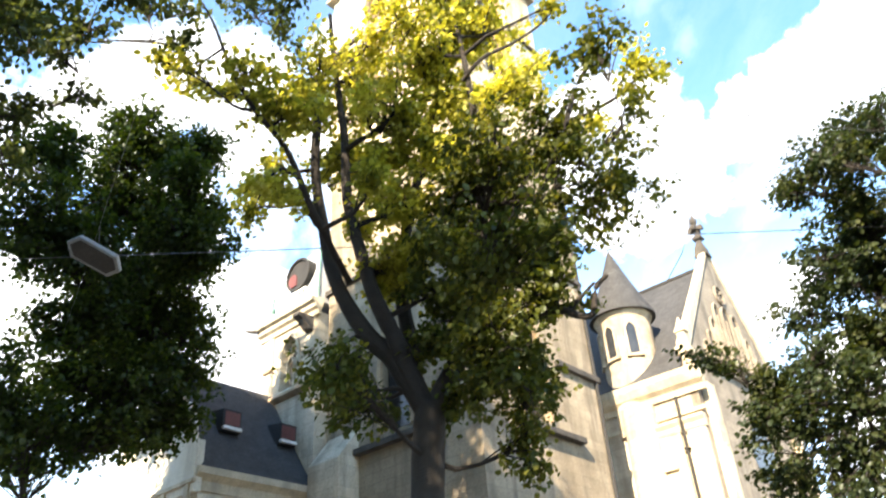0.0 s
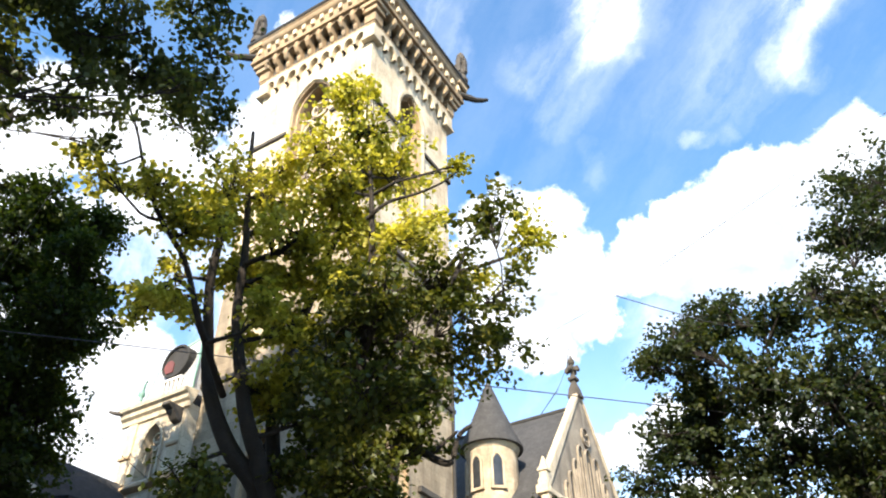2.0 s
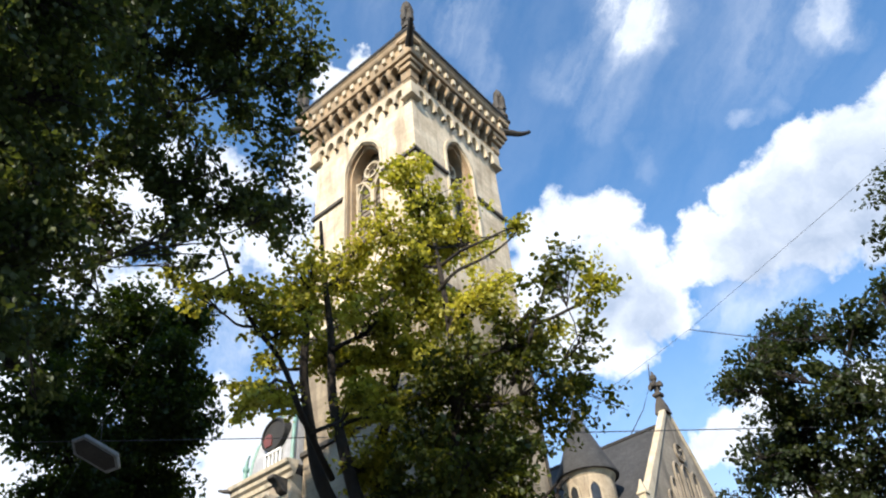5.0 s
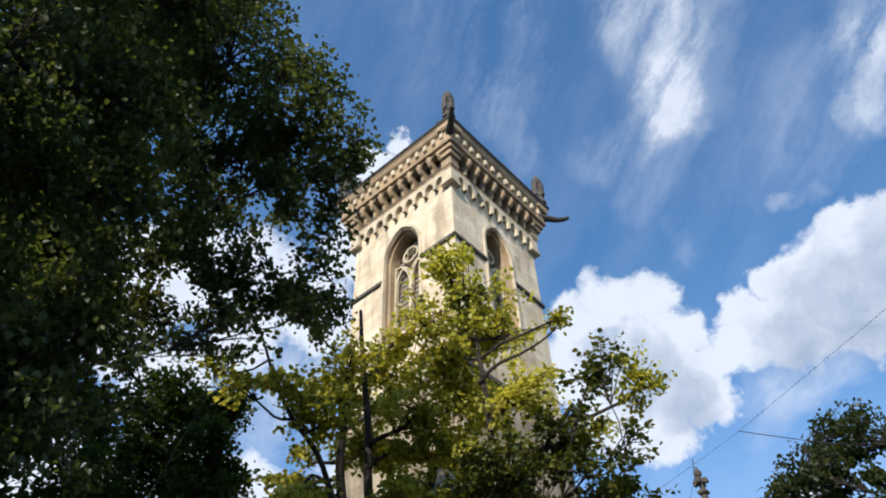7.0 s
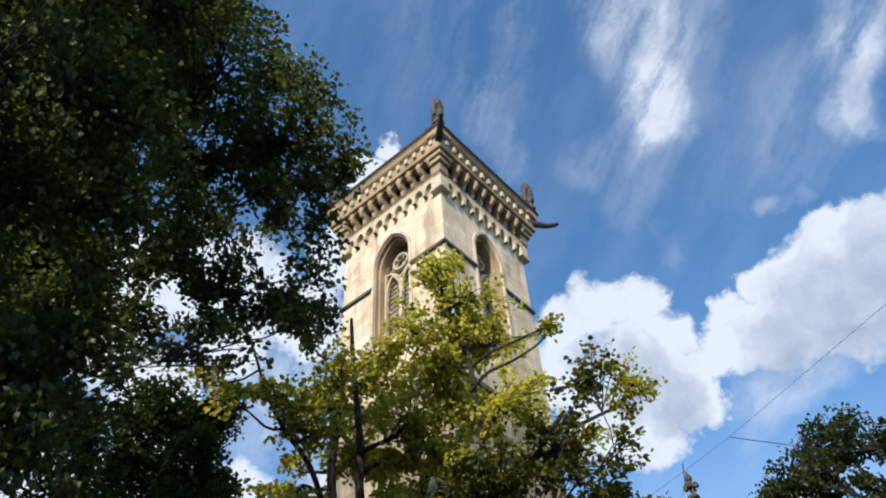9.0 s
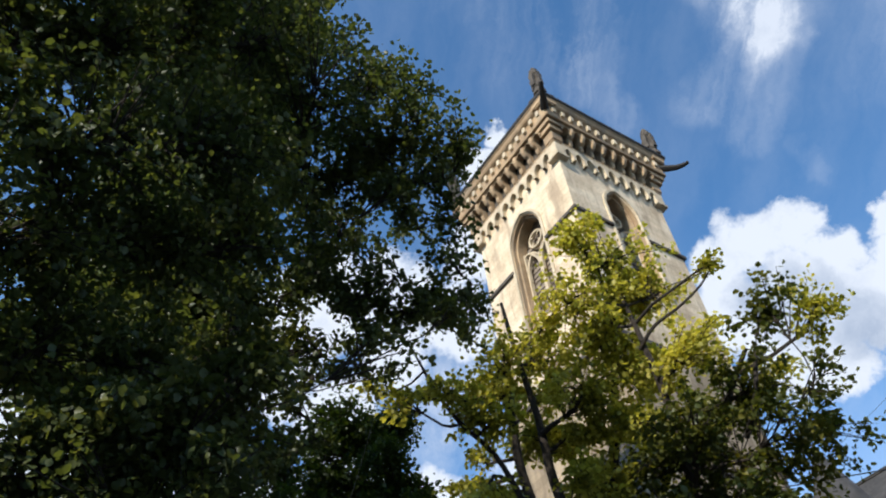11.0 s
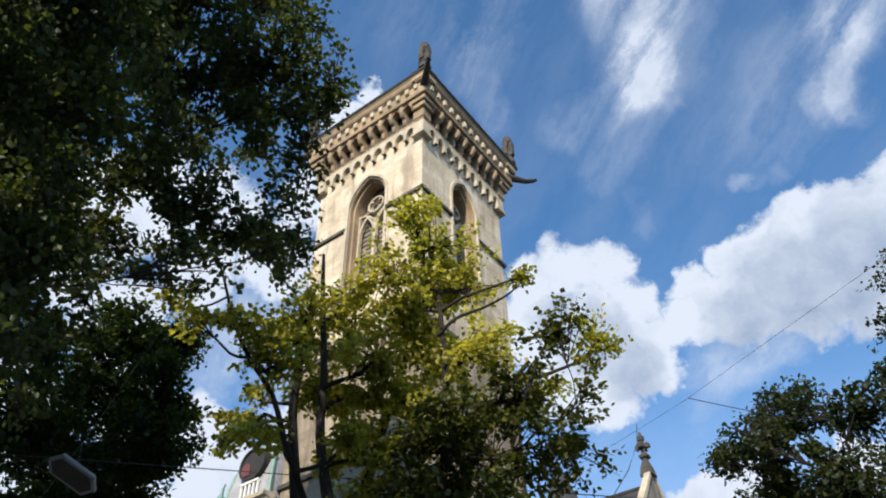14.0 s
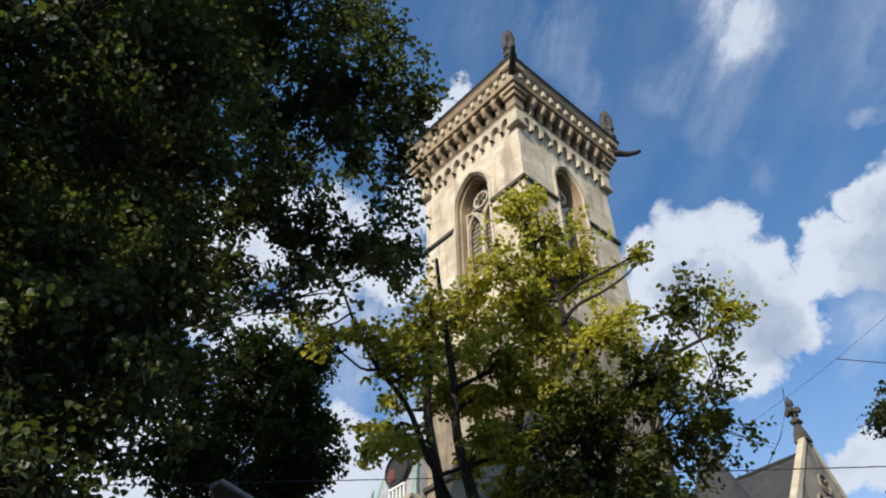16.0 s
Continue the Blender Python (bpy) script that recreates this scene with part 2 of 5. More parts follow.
STONE = surface("limestone", [(0.45, 0.36, 0.25), (0.64, 0.54, 0.40), (0.74, 0.66, 0.52)], 0.55, 0.9, 0.35, stains=(0.27, 0.21, 0.15), courses=(1.1, 0.42))
# Lower shaft's limestone: the trees' shade is put into its darker base colours.
STONE_SHADED = surface("limestone darkened for shade", [(0.21, 0.165, 0.112), (0.31, 0.255, 0.18), (0.42, 0.35, 0.255)], 0.45, 0.9, 0.4, stains=(0.14, 0.112, 0.082), courses=(1.1, 0.42))
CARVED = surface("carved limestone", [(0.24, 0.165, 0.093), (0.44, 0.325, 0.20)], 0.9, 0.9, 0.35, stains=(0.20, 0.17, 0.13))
TURRET_STONE = surface("stained turret stone", [(0.33, 0.265, 0.185), (0.43, 0.36, 0.265), (0.55, 0.475, 0.36)], 1.3, 0.9, 0.4, stains=(0.15, 0.122, 0.092), courses=(0.7, 0.36))
GREY_STONE = surface("grey ashlar", [(0.20, 0.168, 0.13), (0.33, 0.285, 0.225)], 0.8, 0.9, 0.35, stains=(0.08, 0.07, 0.06), courses=(0.9, 0.36))
# Dark weathered stone; also the colour of painted shade in console recesses and niches.
WEATHERED_AND_SHADE = surface("dark stone for weathering and recess shade", [(0.03, 0.027, 0.024), (0.095, 0.083, 0.07)], 1.5, 0.9, 0.4)
PALE = surface("pale dressed stone", [(0.46, 0.39, 0.29), (0.62, 0.55, 0.43)], 0.8, 0.85, 0.25, stains=(0.30, 0.24, 0.175), courses=(0.9, 0.36))
PALE_TRIM = surface("pale stone moulding", [(0.40, 0.33, 0.225), (0.60, 0.52, 0.385)], 1.2, 0.85, 0.25, stains=(0.3, 0.26, 0.2))
SLATE = surface("slate", [(0.026, 0.027, 0.030), (0.058, 0.059, 0.063)], 1.8, 0.85, 0.4, fine=9.0, courses=(0.28, 0.2))
ZINC = surface("pale weathered zinc", [(0.30, 0.30, 0.305), (0.44, 0.44, 0.445)], 1.5, 0.6, 0.15, stains=(0.2, 0.2, 0.205))
COPPER = surface("green copper", [(0.10, 0.22, 0.19), (0.22, 0.36, 0.31)], 2.0, 0.55, 0.15)
LEAD = surface("dark lead", [(0.016, 0.015, 0.014), (0.034, 0.032, 0.030)], 2.0, 0.85, 0.15)
LOUVRE = surface("brown weathered louvre wood", [(0.14, 0.115, 0.09), (0.23, 0.195, 0.155)], 2.0, 0.8, 0.3)
RED = surface("red painted wood", [(0.10, 0.03, 0.025), (0.17, 0.05, 0.042)], 3.0, 0.6, 0.2)
WHITE = surface("white painted wood", [(0.70, 0.69, 0.65), (0.80, 0.79, 0.76)], 3.0, 0.6, 0.1)
STUCCO = surface("cream stucco", [(0.58, 0.53, 0.42), (0.68, 0.63, 0.52)], 0.7, 0.9, 0.2, stains=(0.4, 0.35, 0.27))
GLASS_DARK = surface("dark window glass", [(0.02, 0.022, 0.025), (0.04, 0.042, 0.045)], 2.0, 0.15, 0.02)
BARK = surface("bark", [(0.014, 0.0105, 0.008), (0.036, 0.028, 0.021)], 3.0, 0.95, 0.9, fine=30.0)
WIRE = surface("steel cable", [(0.06, 0.06, 0.065), (0.10, 0.10, 0.105)], 5.0, 0.5, 0.05, metal=0.6)
LAMP_GREY = surface("grey cast aluminium", [(0.24, 0.24, 0.23), (0.34, 0.34, 0.33)], 4.0, 0.5, 0.1, metal=0.3)
LAMP_GLASS = surface("dull lamp glass", [(0.028, 0.024, 0.02), (0.055, 0.048, 0.04)], 2.0, 0.4, 0.05)
PAVING = surface("asphalt", [(0.035, 0.035, 0.036), (0.07, 0.07, 0.07)], 0.8, 0.9, 0.3)
LEAF_YELLOW = leaf_material("yellowing maple leaves", [(0.085, 0.10, 0.02), (0.23, 0.225, 0.032), (0.42, 0.395, 0.07), (0.62, 0.56, 0.17)], (1.55, 1.52, 0.7), 0.5)
LEAF_GREEN = leaf_material("green leaves", [(0.015, 0.025, 0.008), (0.027, 0.043, 0.011), (0.075, 0.095, 0.02)], (1.8, 1.9, 0.5), 0.4)
# Maple leaves again in dark olive, the lower crown's shade put into their colour.
LEAF_SHADED = leaf_material("olive maple leaves darkened for shade", [(0.026, 0.039, 0.011), (0.048, 0.062, 0.015), (0.084, 0.094, 0.020), (0.20, 0.185, 0.032)], (1.6, 1.55, 0.5), 0.4)
LEAF_DARK = leaf_material("dark linden leaves", [(0.034, 0.046, 0.020), (0.050, 0.065, 0.026), (0.072, 0.090, 0.032), (0.125, 0.13, 0.04)], (1.6, 1.6, 0.6), 0.4)
LEAF_BLUE = leaf_material("olive green leaves", [(0.018, 0.029, 0.013), (0.031, 0.044, 0.018), (0.078, 0.085, 0.030)], (1.6, 1.6, 0.6), 0.4)


# ---- mesh building ----
class Shape:
    """Collects the faces of one mesh; m is applied to what is added."""

    def __init__(self, m=None):
        self.v, self.f, self.m = [], [], m or Matrix()

    def add(self, pts, faces):
        k = len(self.v)
        self.v += [tuple(self.m @ Vector(p)) for p in pts]
        self.f += [tuple(k + i for i in f) for f in faces]
        return self

    def box(self, x0, x1, y0, y1, z0, z1):
        p = [(x, y, z) for z in (z0, z1) for x, y in ((x0, y0), (x1, y0), (x1, y1), (x0, y1))]
        return self.add(p, [(3, 2, 1, 0), (4, 5, 6, 7), (0, 1, 5, 4), (1, 2, 6, 5), (2, 3, 7, 6), (3, 0, 4, 7)])

    def prism(self, outline, a, b, axis="y"):
        """A closed outline of (u, z) pushed from a to b along an axis."""
        put = {"y": lambda u, z, d: (u, d, z), "x": lambda u, z, d: (d, u, z), "z": lambda u, z, d: (u, z, d)}[axis]
        n = len(outline)
        p = [put(u, z, a) for u, z in outline] + [put(u, z, b) for u, z in outline]
        return self.add(p, [tuple(range(n)), tuple(range(2 * n - 1, n - 1, -1))] + [(i, i + n, (i + 1) % n + n, (i + 1) % n) for i in range(n)])

    def ring(self, outline, close=True):
        """Rings of points joined one after the other: outline is a list of equal loops."""
        n = len(outline[0])
        p = [q for loop in outline for q in loop]
        f = [(r * n + i, r * n + (i + 1) % n, (r + 1) * n + (i + 1) % n, (r + 1) * n + i) for r in range(len(outline) - 1) for i in range(n)]
        if close:
            f += [tuple(range(n - 1, -1, -1)), tuple(range(len(p) - n, len(p)))]
        return self.add(p, f)

    def lathe(self, profile, x=0.0, y=0.0, n=20, start=0.0, squash=1.0):
        """A profile of (radius, z) turned about an upright axis."""
        return self.ring([[(x + r * math.cos(start + 2 * math.pi * i / n), y + squash * r * math.sin(start + 2 * math.pi * i / n), z) for i in range(n)] for r, z in profile])

    def tube(self, pts, radii, n=6):
        loops = []
        pts = [Vector(p) for p in pts]
        for i, p in enumerate(pts):
            d = (pts[min(i + 1, len(pts) - 1)] - pts[max(i - 1, 0)]).normalized()
            a = d.cross(Vector((0.31, 0.17, 0.94)) if abs(d.z) < 0.9 else Vector((1, 0.1, 0))).normalized()
            b = d.cross(a)
            r = radii[i] if isinstance(radii, (list, tuple)) else radii
            loops.append([p + r * (math.cos(2 * math.pi * k / n) * a + math.sin(2 * math.pi * k / n) * b) for k in range(n)])
        return self.ring(loops)

    def band(self, pts, w, y0, y1):
        """A flat-sided moulding of width w along points (u, z), from y0 to y1."""
        loops = []
        for i, (u, z) in enumerate(pts):
            (ua, za), (ub, zb) = pts[max(i - 1, 0)], pts[min(i + 1, len(pts) - 1)]
            d = Vector((ub - ua, zb - za)).normalized()
            nu, nz = -d.y * w / 2, d.x * w / 2
            loops.append([(u - nu, y0, z - nz), (u + nu, y0, z + nz), (u + nu, y1, z + nz), (u - nu, y1, z - nz)])
        return self.ring(loops)

    def pierced(self, u0, u1, z0, z1, arch, depth, y=0.0):
        """A wall from u0 to u1 and z0 to z1, its face at y, with an opening through it whose outline is arch: (u, z) from the left foot over the top to the right foot."""
        la, ra, foot = arch[0][0], arch[-1][0], arch[0][1]
        q = lambda a, b, c, d: self.add([(p[0], y, p[1]) for p in (a, b, c, d)], [(0, 1, 2, 3)])
        if la > u0:
            q((u0, z0), (la, z0), (la, z1), (u0, z1))
        if ra < u1:
            q((ra, z0), (u1, z0), (u1, z1), (ra, z1))
        if foot > z0:
            q((la, z0), (ra, z0), (ra, foot), (la, foot))
            self.add([(la, y, foot), (ra, y, foot), (ra, y + depth, foot), (la, y + depth, foot)], [(0, 1, 2, 3)])
        for (a, az), (b, bz) in zip(arch, arch[1:]):
            if abs(b - a) > 1e-5:
                q((a, az), (b, bz), (b, z1), (a, z1))
            self.add([(a, y, az), (b, y, bz), (b, y + depth, bz), (a, y + depth, az)], [(0, 1, 2, 3)])
        return self

    def mesh(self, name):
        me = bpy.data.meshes.new(name)
        me.from_pydata(self.v, [], self.f)
        bm = bmesh.new()
        bm.from_mesh(me)
        bmesh.ops.remove_doubles(bm, verts=bm.verts, dist=0.0004)
        bmesh.ops.recalc_face_normals(bm, faces=bm.faces)
        bm.to_mesh(me)
        bm.free()
        return me


def part(name, shape, material, parent=None, label="", bevel=0.0, smooth=False):
    me = shape.mesh(name)
    me.materials.append(material)
    if smooth:
        me.polygons.foreach_set("use_smooth", [True] * len(me.polygons))
        me.set_sharp_from_angle(angle=radians(40))
    ob = new(name, me)
    if parent:
        ob.parent = parent
        ob.matrix_parent_inverse = Matrix.Translation(-parent.location)
    if bevel:
        mod = ob.modifiers.new("bevel", "BEVEL")
        mod.width, mod.segments, mod.limit_method = bevel, 2, "ANGLE"
    return tagged(ob, label)


def thing(name, label, category, at=(0, 0, 0), group="", kind=""):
    ob = new(name)
    ob.location = at
    return tagged(ob, label, category, group, kind)


def pointed(cx, half, foot, spring, apex, n=8):
    """Outline of a pointed arch from its left foot to its right foot."""
    rise = apex - spring
    r = (half * half + rise * rise) / (2 * half)
    left = [(cx - half + r - r * math.cos(a), spring + r * math.sin(a)) for a in [math.asin(min(1, rise / r)) * i / n for i in range(n + 1)]]
    if rise > r:
        left = [(cx - half * math.cos(math.pi / 2 * i / n), spring + rise * math.sin(math.pi / 2 * i / n)) for i in range(n + 1)]
    left[-1] = (cx, apex)
    right = [(2 * cx - u, z) for u, z in reversed(left[:-1])]
    return [(cx - half, foot)] + left + right + [(cx + half, foot)]


# ---- ground ----
g = Shape().add([(-2500, -2500, 0.2), (2500, -2500, 0.2), (2500, 2500, 0.2), (-2500, 2500, 0.2)], [(0, 1, 2, 3)])
tagged(part("ground", g, PAVING), "dark grey asphalt round the church", "ground", kind="structure")

# ---- plain house fronts across the street, unseen behind the viewer, added to cut low sky light ----
street = Shape()
for k, (x0, x1, top) in enumerate(((-70, -38, 19.0), (-38, -8, 21.0), (-8, 22, 18.5), (22, 50, 20.5), (50, 85, 19.0))):
    street.box(x0, x1, -60.0 - 0.2 * (k % 2), -50.0 - 0.2 * (k % 2), 0.2, top)
tagged(part("wall_south", street, STUCCO), "unseen plain stuccoed house fronts, added to cut low sky light", "wall", kind="structure")

# ---- church tower ----
HALF = 4.2                      # half the width of the shaft
TC = Matrix.Translation((-4.5, 4.5, 0))
tower = thing("church_tower", "tall square limestone church tower with corbelled cornice and pointed belfry windows", "tower", (-4.5, 4.5, 0.2))


def tower_part(name, shape, material, label="", bevel=0.0, smooth=False, parent=None):
    return part(name, shape, material, parent or tower, label, bevel, smooth)


for k in range(4):
    m = TC @ Matrix.Rotation(radians(90 * k), 4, "Z") @ Matrix.Translation((0, -HALF, 0))   # face along u, outwards is -y
    arch = pointed(0.0, 1.45, 30.5, 36.9, 39.1)
    if k == 1:
        arch = pointed(0.0, 1.25, 30.5, 37.2, 39.2)
    low = pointed(0.0 if k == 0 else -0.6, 0.9, 11.9, 14.6, 16.4)
    wall = Shape(m)
    wall.pierced(-HALF, HALF, 26.0, 45.0, arch, 0.55)
    inner = [(u * 0.86, z if z < 31 else 30.5 + (z - 30.5) * 0.985) for u, z in arch]
    tower_part("wall", wall, STONE, "pale limestone ashlar, mottled and stained")
    tower_part("wall", Shape(m).pierced(-HALF, HALF, 0.2, 26.0, low, 0.5), STONE_SHADED, "ashlar of the lower shaft, coloured darker for shade")
    # belfry window: stepped jambs, hood mould, tracery, louvres
    win = tower_part("window", Shape(m).pierced(-1.6, 1.6, 30.0, 40.0, inner, 0.5, 0.55), CARVED, "deep pointed belfry window with stone tracery")
    tower_part("hood_mould", Shape(m).band([(u * 1.07, z + (0.14 if z > 36 else 0)) for u, z in arch], 0.2, -0.10, 0.12), PALE_TRIM, "", 0.02, False, win)
    tr = Shape(m)
    wide_in = inner[-1][0]
    tr.box(-0.10, 0.10, 0.72, 1.0, 30.5, 36.1)
    for sd in (-1, 1):
        tr.band(pointed(sd * (wide_in / 2 + 0.02), wide_in / 2 - 0.06, 34.6, 35.1, 36.5, 6), 0.15, 0.75, 0.98)
        tr.box(sd * wide_in - 0.09, sd * wide_in + 0.09, 0.70, 1.0, 30.5, 36.9)
        tr.band([(sd * 0.12, 36.1), (sd * 0.45, 36.5), (sd * 0.85, 36.75), (sd * wide_in, 36.8)], 0.13, 0.75, 0.98)
    tr.band([(0.58 * math.cos(2 * math.pi * i / 20), 37.35 + 0.58 * math.sin(2 * math.pi * i / 20)) for i in range(21)], 0.14, 0.75, 0.98)
    for q in range(4):
        a = math.pi / 4 + math.pi / 2 * q
        tr.band([(0.5 * math.cos(a), 37.35 + 0.5 * math.sin(a)), (0.28 * math.cos(a), 37.35 + 0.28 * math.sin(a))], 0.1, 0.77, 0.96)
    # Jamb liners in darker stone, so the reveal's shade is in the colour.
    tower_part("jamb", Shape(m).band([(u * 0.97, z - (0.05 if z > 36 else 0.0)) for u, z in arch], 0.07, 0.04, 0.56), CARVED, "stepped jamb, coloured darker for reveal shade", 0.01, False, win)
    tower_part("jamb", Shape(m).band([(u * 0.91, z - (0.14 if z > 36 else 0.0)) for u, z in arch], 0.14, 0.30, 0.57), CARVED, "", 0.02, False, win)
    tower_part("tracery", tr, PALE_TRIM, "", 0.02, False, win)
    lv = Shape(m)
    for i in range(24):
        z = 30.4 + i * 0.38
        lv.prism([(1.10, z), (1.16, z + 0.375), (1.3, z + 0.38), (1.3, z - 0.02)], -1.45, 1.45, "x")
    lv.box(-1.6, 1.6, 1.25, 1.6, 30, 40)
    tower_part("louvre", lv, LOUVRE, "", 0, False, win)
    # low window in the shaft
    lw = tower_part("window", Shape(m).box(-1.6, 1.2, 0.5, 0.6, 11.5, 17.0), GLASS_DARK, "dark leaded lancet window")
    tower_part("hood_mould", Shape(m).band(low, 0.22, -0.08, 0.1), CARVED, "", 0.02, False, lw)
    tower_part("sill", Shape(m).box(-2.2, 2.2, -0.32, 0.1, 11.35, 11.6), WEATHERED_AND_SHADE, "", 0.03, False, lw)
    # string courses
    w = 1.25 if k == 1 else 1.45
    for z, h, o, gap in ((35.2, 0.26, 0.16, (-w - 0.12, w + 0.12)), (26.0, 0.3, 0.18, None), (19.5, 0.25, 0.15, None), (14.55, 0.28, 0.2, (-1.6, 1.1))):
        for a, b in (((-HALF - o, gap[0]), (gap[1], HALF + o)) if gap else ((-HALF - o, HALF + o),)):
            tower_part("string_course", Shape(m).box(a, b, -o, 0.05, z, z + h), WEATHERED_AND_SHADE, "dark stone moulding", 0.04)
    # hanging arcade under the cornice
    bays, wide = 9, (2 * HALF - 0.5) / 9
    for i in range(bays):
        c = -HALF + 0.25 + wide * (i + 0.5)
        a = Shape(m).pierced(c - wide / 2, c + wide / 2, 40.15, 41.35, pointed(c, wide * 0.38, 40.15, 40.5, 41.05, 4), 0.32, -0.32)
        tower_part("arcade_arch", a, PALE_TRIM)
        # console above: two rounded steps that carry the parapet
        cs = Shape(m)
        x0, x1 = c + wide / 2 - 0.13, c + wide / 2 + 0.13
        if i < bays - 1:
            prof = [(0.0, 41.5), (-0.36, 41.62), (-0.45, 41.85), (-0.42, 42.1), (-0.66, 42.22), (-0.82, 42.5), (-0.82, 43.1), (0.0, 43.1)]
            cs.prism(prof, x0, x1, "x")
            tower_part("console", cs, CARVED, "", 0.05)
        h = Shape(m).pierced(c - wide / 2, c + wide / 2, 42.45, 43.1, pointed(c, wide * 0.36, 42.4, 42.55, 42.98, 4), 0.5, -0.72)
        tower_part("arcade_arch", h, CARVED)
    # Thin dark sheet over the wall, painting the shade between the consoles.
    tower_part("shade_panel", Shape(m).box(-HALF - 0.02, HALF + 0.02, -0.03, 0.02, 41.5, 43.09), WEATHERED_AND_SHADE, "dark panel between the consoles, coloured for recess shade")
    cor = Shape(m @ Matrix.Translation((0, 0, 0.006 * (k % 2))))
    cor.box(-HALF - 0.34, HALF + 0.34, -0.34, 0.0, 41.35, 41.5)
    cor.prism([(0.0, 43.1), (-0.92, 43.1), (-0.96, 43.3), (-0.80, 43.42), (-0.80, 44.25), (-1.0, 44.4), (0.0, 44.4)], -HALF - 0.9, HALF + 0.9, "x")
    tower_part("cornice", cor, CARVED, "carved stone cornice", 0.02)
    dn = 13
    for i in range(dn):
        c = -HALF - 0.55 + (2 * HALF + 1.1) * (i + 0.5) / dn
        tower_part("dentil", Shape(m).box(c - 0.14, c + 0.14, -1.0, -0.78, 43.75, 44.25), PALE_TRIM, "", 0.03)
    crown_m = m @ Matrix.Translation((0, 0, 0.006 * (k % 2)))
    tower_part("crown_moulding", Shape(crown_m).prism([(0.0, 44.41), (-1.0, 44.41), (-1.08, 44.55), (-1.12, 44.72), (-1.22, 44.84), (0.0, 44.84)], -HALF - 1.16, HALF + 1.16, "x"), CARVED, "", 0.02)
    gut = Shape(crown_m).prism([(0.0, 44.85), (-1.20, 44.85), (-1.28, 44.95), (-1.29, 45.12), (-1.20, 45.2), (0.0, 45.45)], -HALF - 1.22, HALF + 1.22, "x")
    tower_part("gutter", gut, LEAD, "dark lead gutter edge", 0.02)
    # corner: bracket, upswept block, finial, water spout
    cm = TC @ Matrix.Rotation(radians(90 * k), 4, "Z") @ Matrix.Translation((HALF, -HALF, 0))
    cb = Shape(cm)
    cb.box(-0.52, 0.30, -0.30, 0.52, 40.05, 41.34)
    cb.box(-0.6, 0.38, -0.38, 0.6, 40.0, 40.22)
    bracket = tower_part("corner_bracket", cb, PALE_TRIM, "", 0.04)
    cb = Shape(cm)
    cb.box(-0.42, 0.40, -0.40, 0.42, 41.52, 42.3)
    cb.box(-0.45, 0.60, -0.60, 0.45, 42.3, 42.7)
    cb.box(-0.5, 0.76, -0.76, 0.5, 42.7, 43.09)
    tower_part("corbel", cb, CARVED, "brown stepped corbel", 0.05, False, bracket)
    up = Shape(cm)
    up.ring([[(x, y, z) for x, y in ((0.95 - s, -0.95 + s), (0.95 + e, -0.95 - 0.0 + s), (0.95 + e, -0.95 - e), (0.95 - s, -0.95 - e))] for z, s, e in ((44.3, 0.75, 0.14), (44.9, 0.6, 0.22), (45.3, 0.42, 0.24), (45.7, 0.28, 0.1))])
    tower_part("corner_block", up, CARVED, "", 0.03)
    fi = Shape(cm @ Matrix.Translation((0.85, -0.85, 0)))
    fi.lathe([(0.46, 45.4), (0.46, 45.7), (0.34, 45.85), (0.30, 46.1), (0.38, 46.2), (0.38, 46.4), (0.27, 46.6), (0.24, 47.6), (0.36, 47.75), (0.40, 47.95), (0.30, 48.15), (0.33, 48.3), (0.12, 48.75), (0.03, 48.85)], 0, 0, 8, radians(22.5))
    for sd in range(4):
        fi.m = cm @ Matrix.Translation((0.85, -0.85, 0)) @ Matrix.Rotation(radians(90 * sd), 4, "Z")
        fi.prism([(-0.17, 46.3), (0.17, 46.3), (0.13, 47.0), (0.21, 47.45), (0.0, 47.9), (-0.21, 47.45), (-0.13, 47.0)], -0.44, -0.2, "y")
    tower_part("finial", fi, WEATHERED_AND_SHADE, "dark stone for weathering and recess shade finial", 0.03)
    go = Shape(cm)
    way = Vector((1, -1, 0)).normalized()
    pts = [Vector((0.7, -0.7, 43.98)) + way * d + Vector((0, 0, z)) for d, z in ((0, 0), (0.7, -0.12), (1.2, -0.22), (1.7, -0.12), (2.05, 0.06))]
    go.tube(pts, [0.28, 0.24, 0.20, 0.17, 0.12], 8)
    tower_part("gargoyle", go, LEAD, "dark metal water spout", 0.0, True)
tower_part("roof_deck", Shape(TC).box(-4.6, 4.6, -4.6, 4.6, 44.7, 45.0), LEAD)
# low buttress with sloping offset on the shaded face
tower_part("buttress", Shape().prism([(0.35, 0.2), (-0.75, 0.2), (-0.75, 11.2), (0.35, 12.6)], -8.6, -6.7, "x"), STONE, "", 0.03)

# ---- transept with gable, stair turret ----
GX, TY, MID, END = 2.4, 13.2, 19.5, 25.8
transept = thing("church_transept", "pale stone church transept with steep slate roof and stepped gable niches", "church", (-4, 22, 0.2))
part("wall", Shape().box(-12, GX - 0.4, TY, END, 0.2, 14.8), PALE, transept, "bright pale dressed stone", 0.03)
gable = part("gable_wall", Shape().prism([(TY, 0.2), (END, 0.2), (END, 16.9), (MID, 24.7), (TY, 16.9)], GX - 0.4, GX, "x"), GREY_STONE, transept, "grey gable wall")
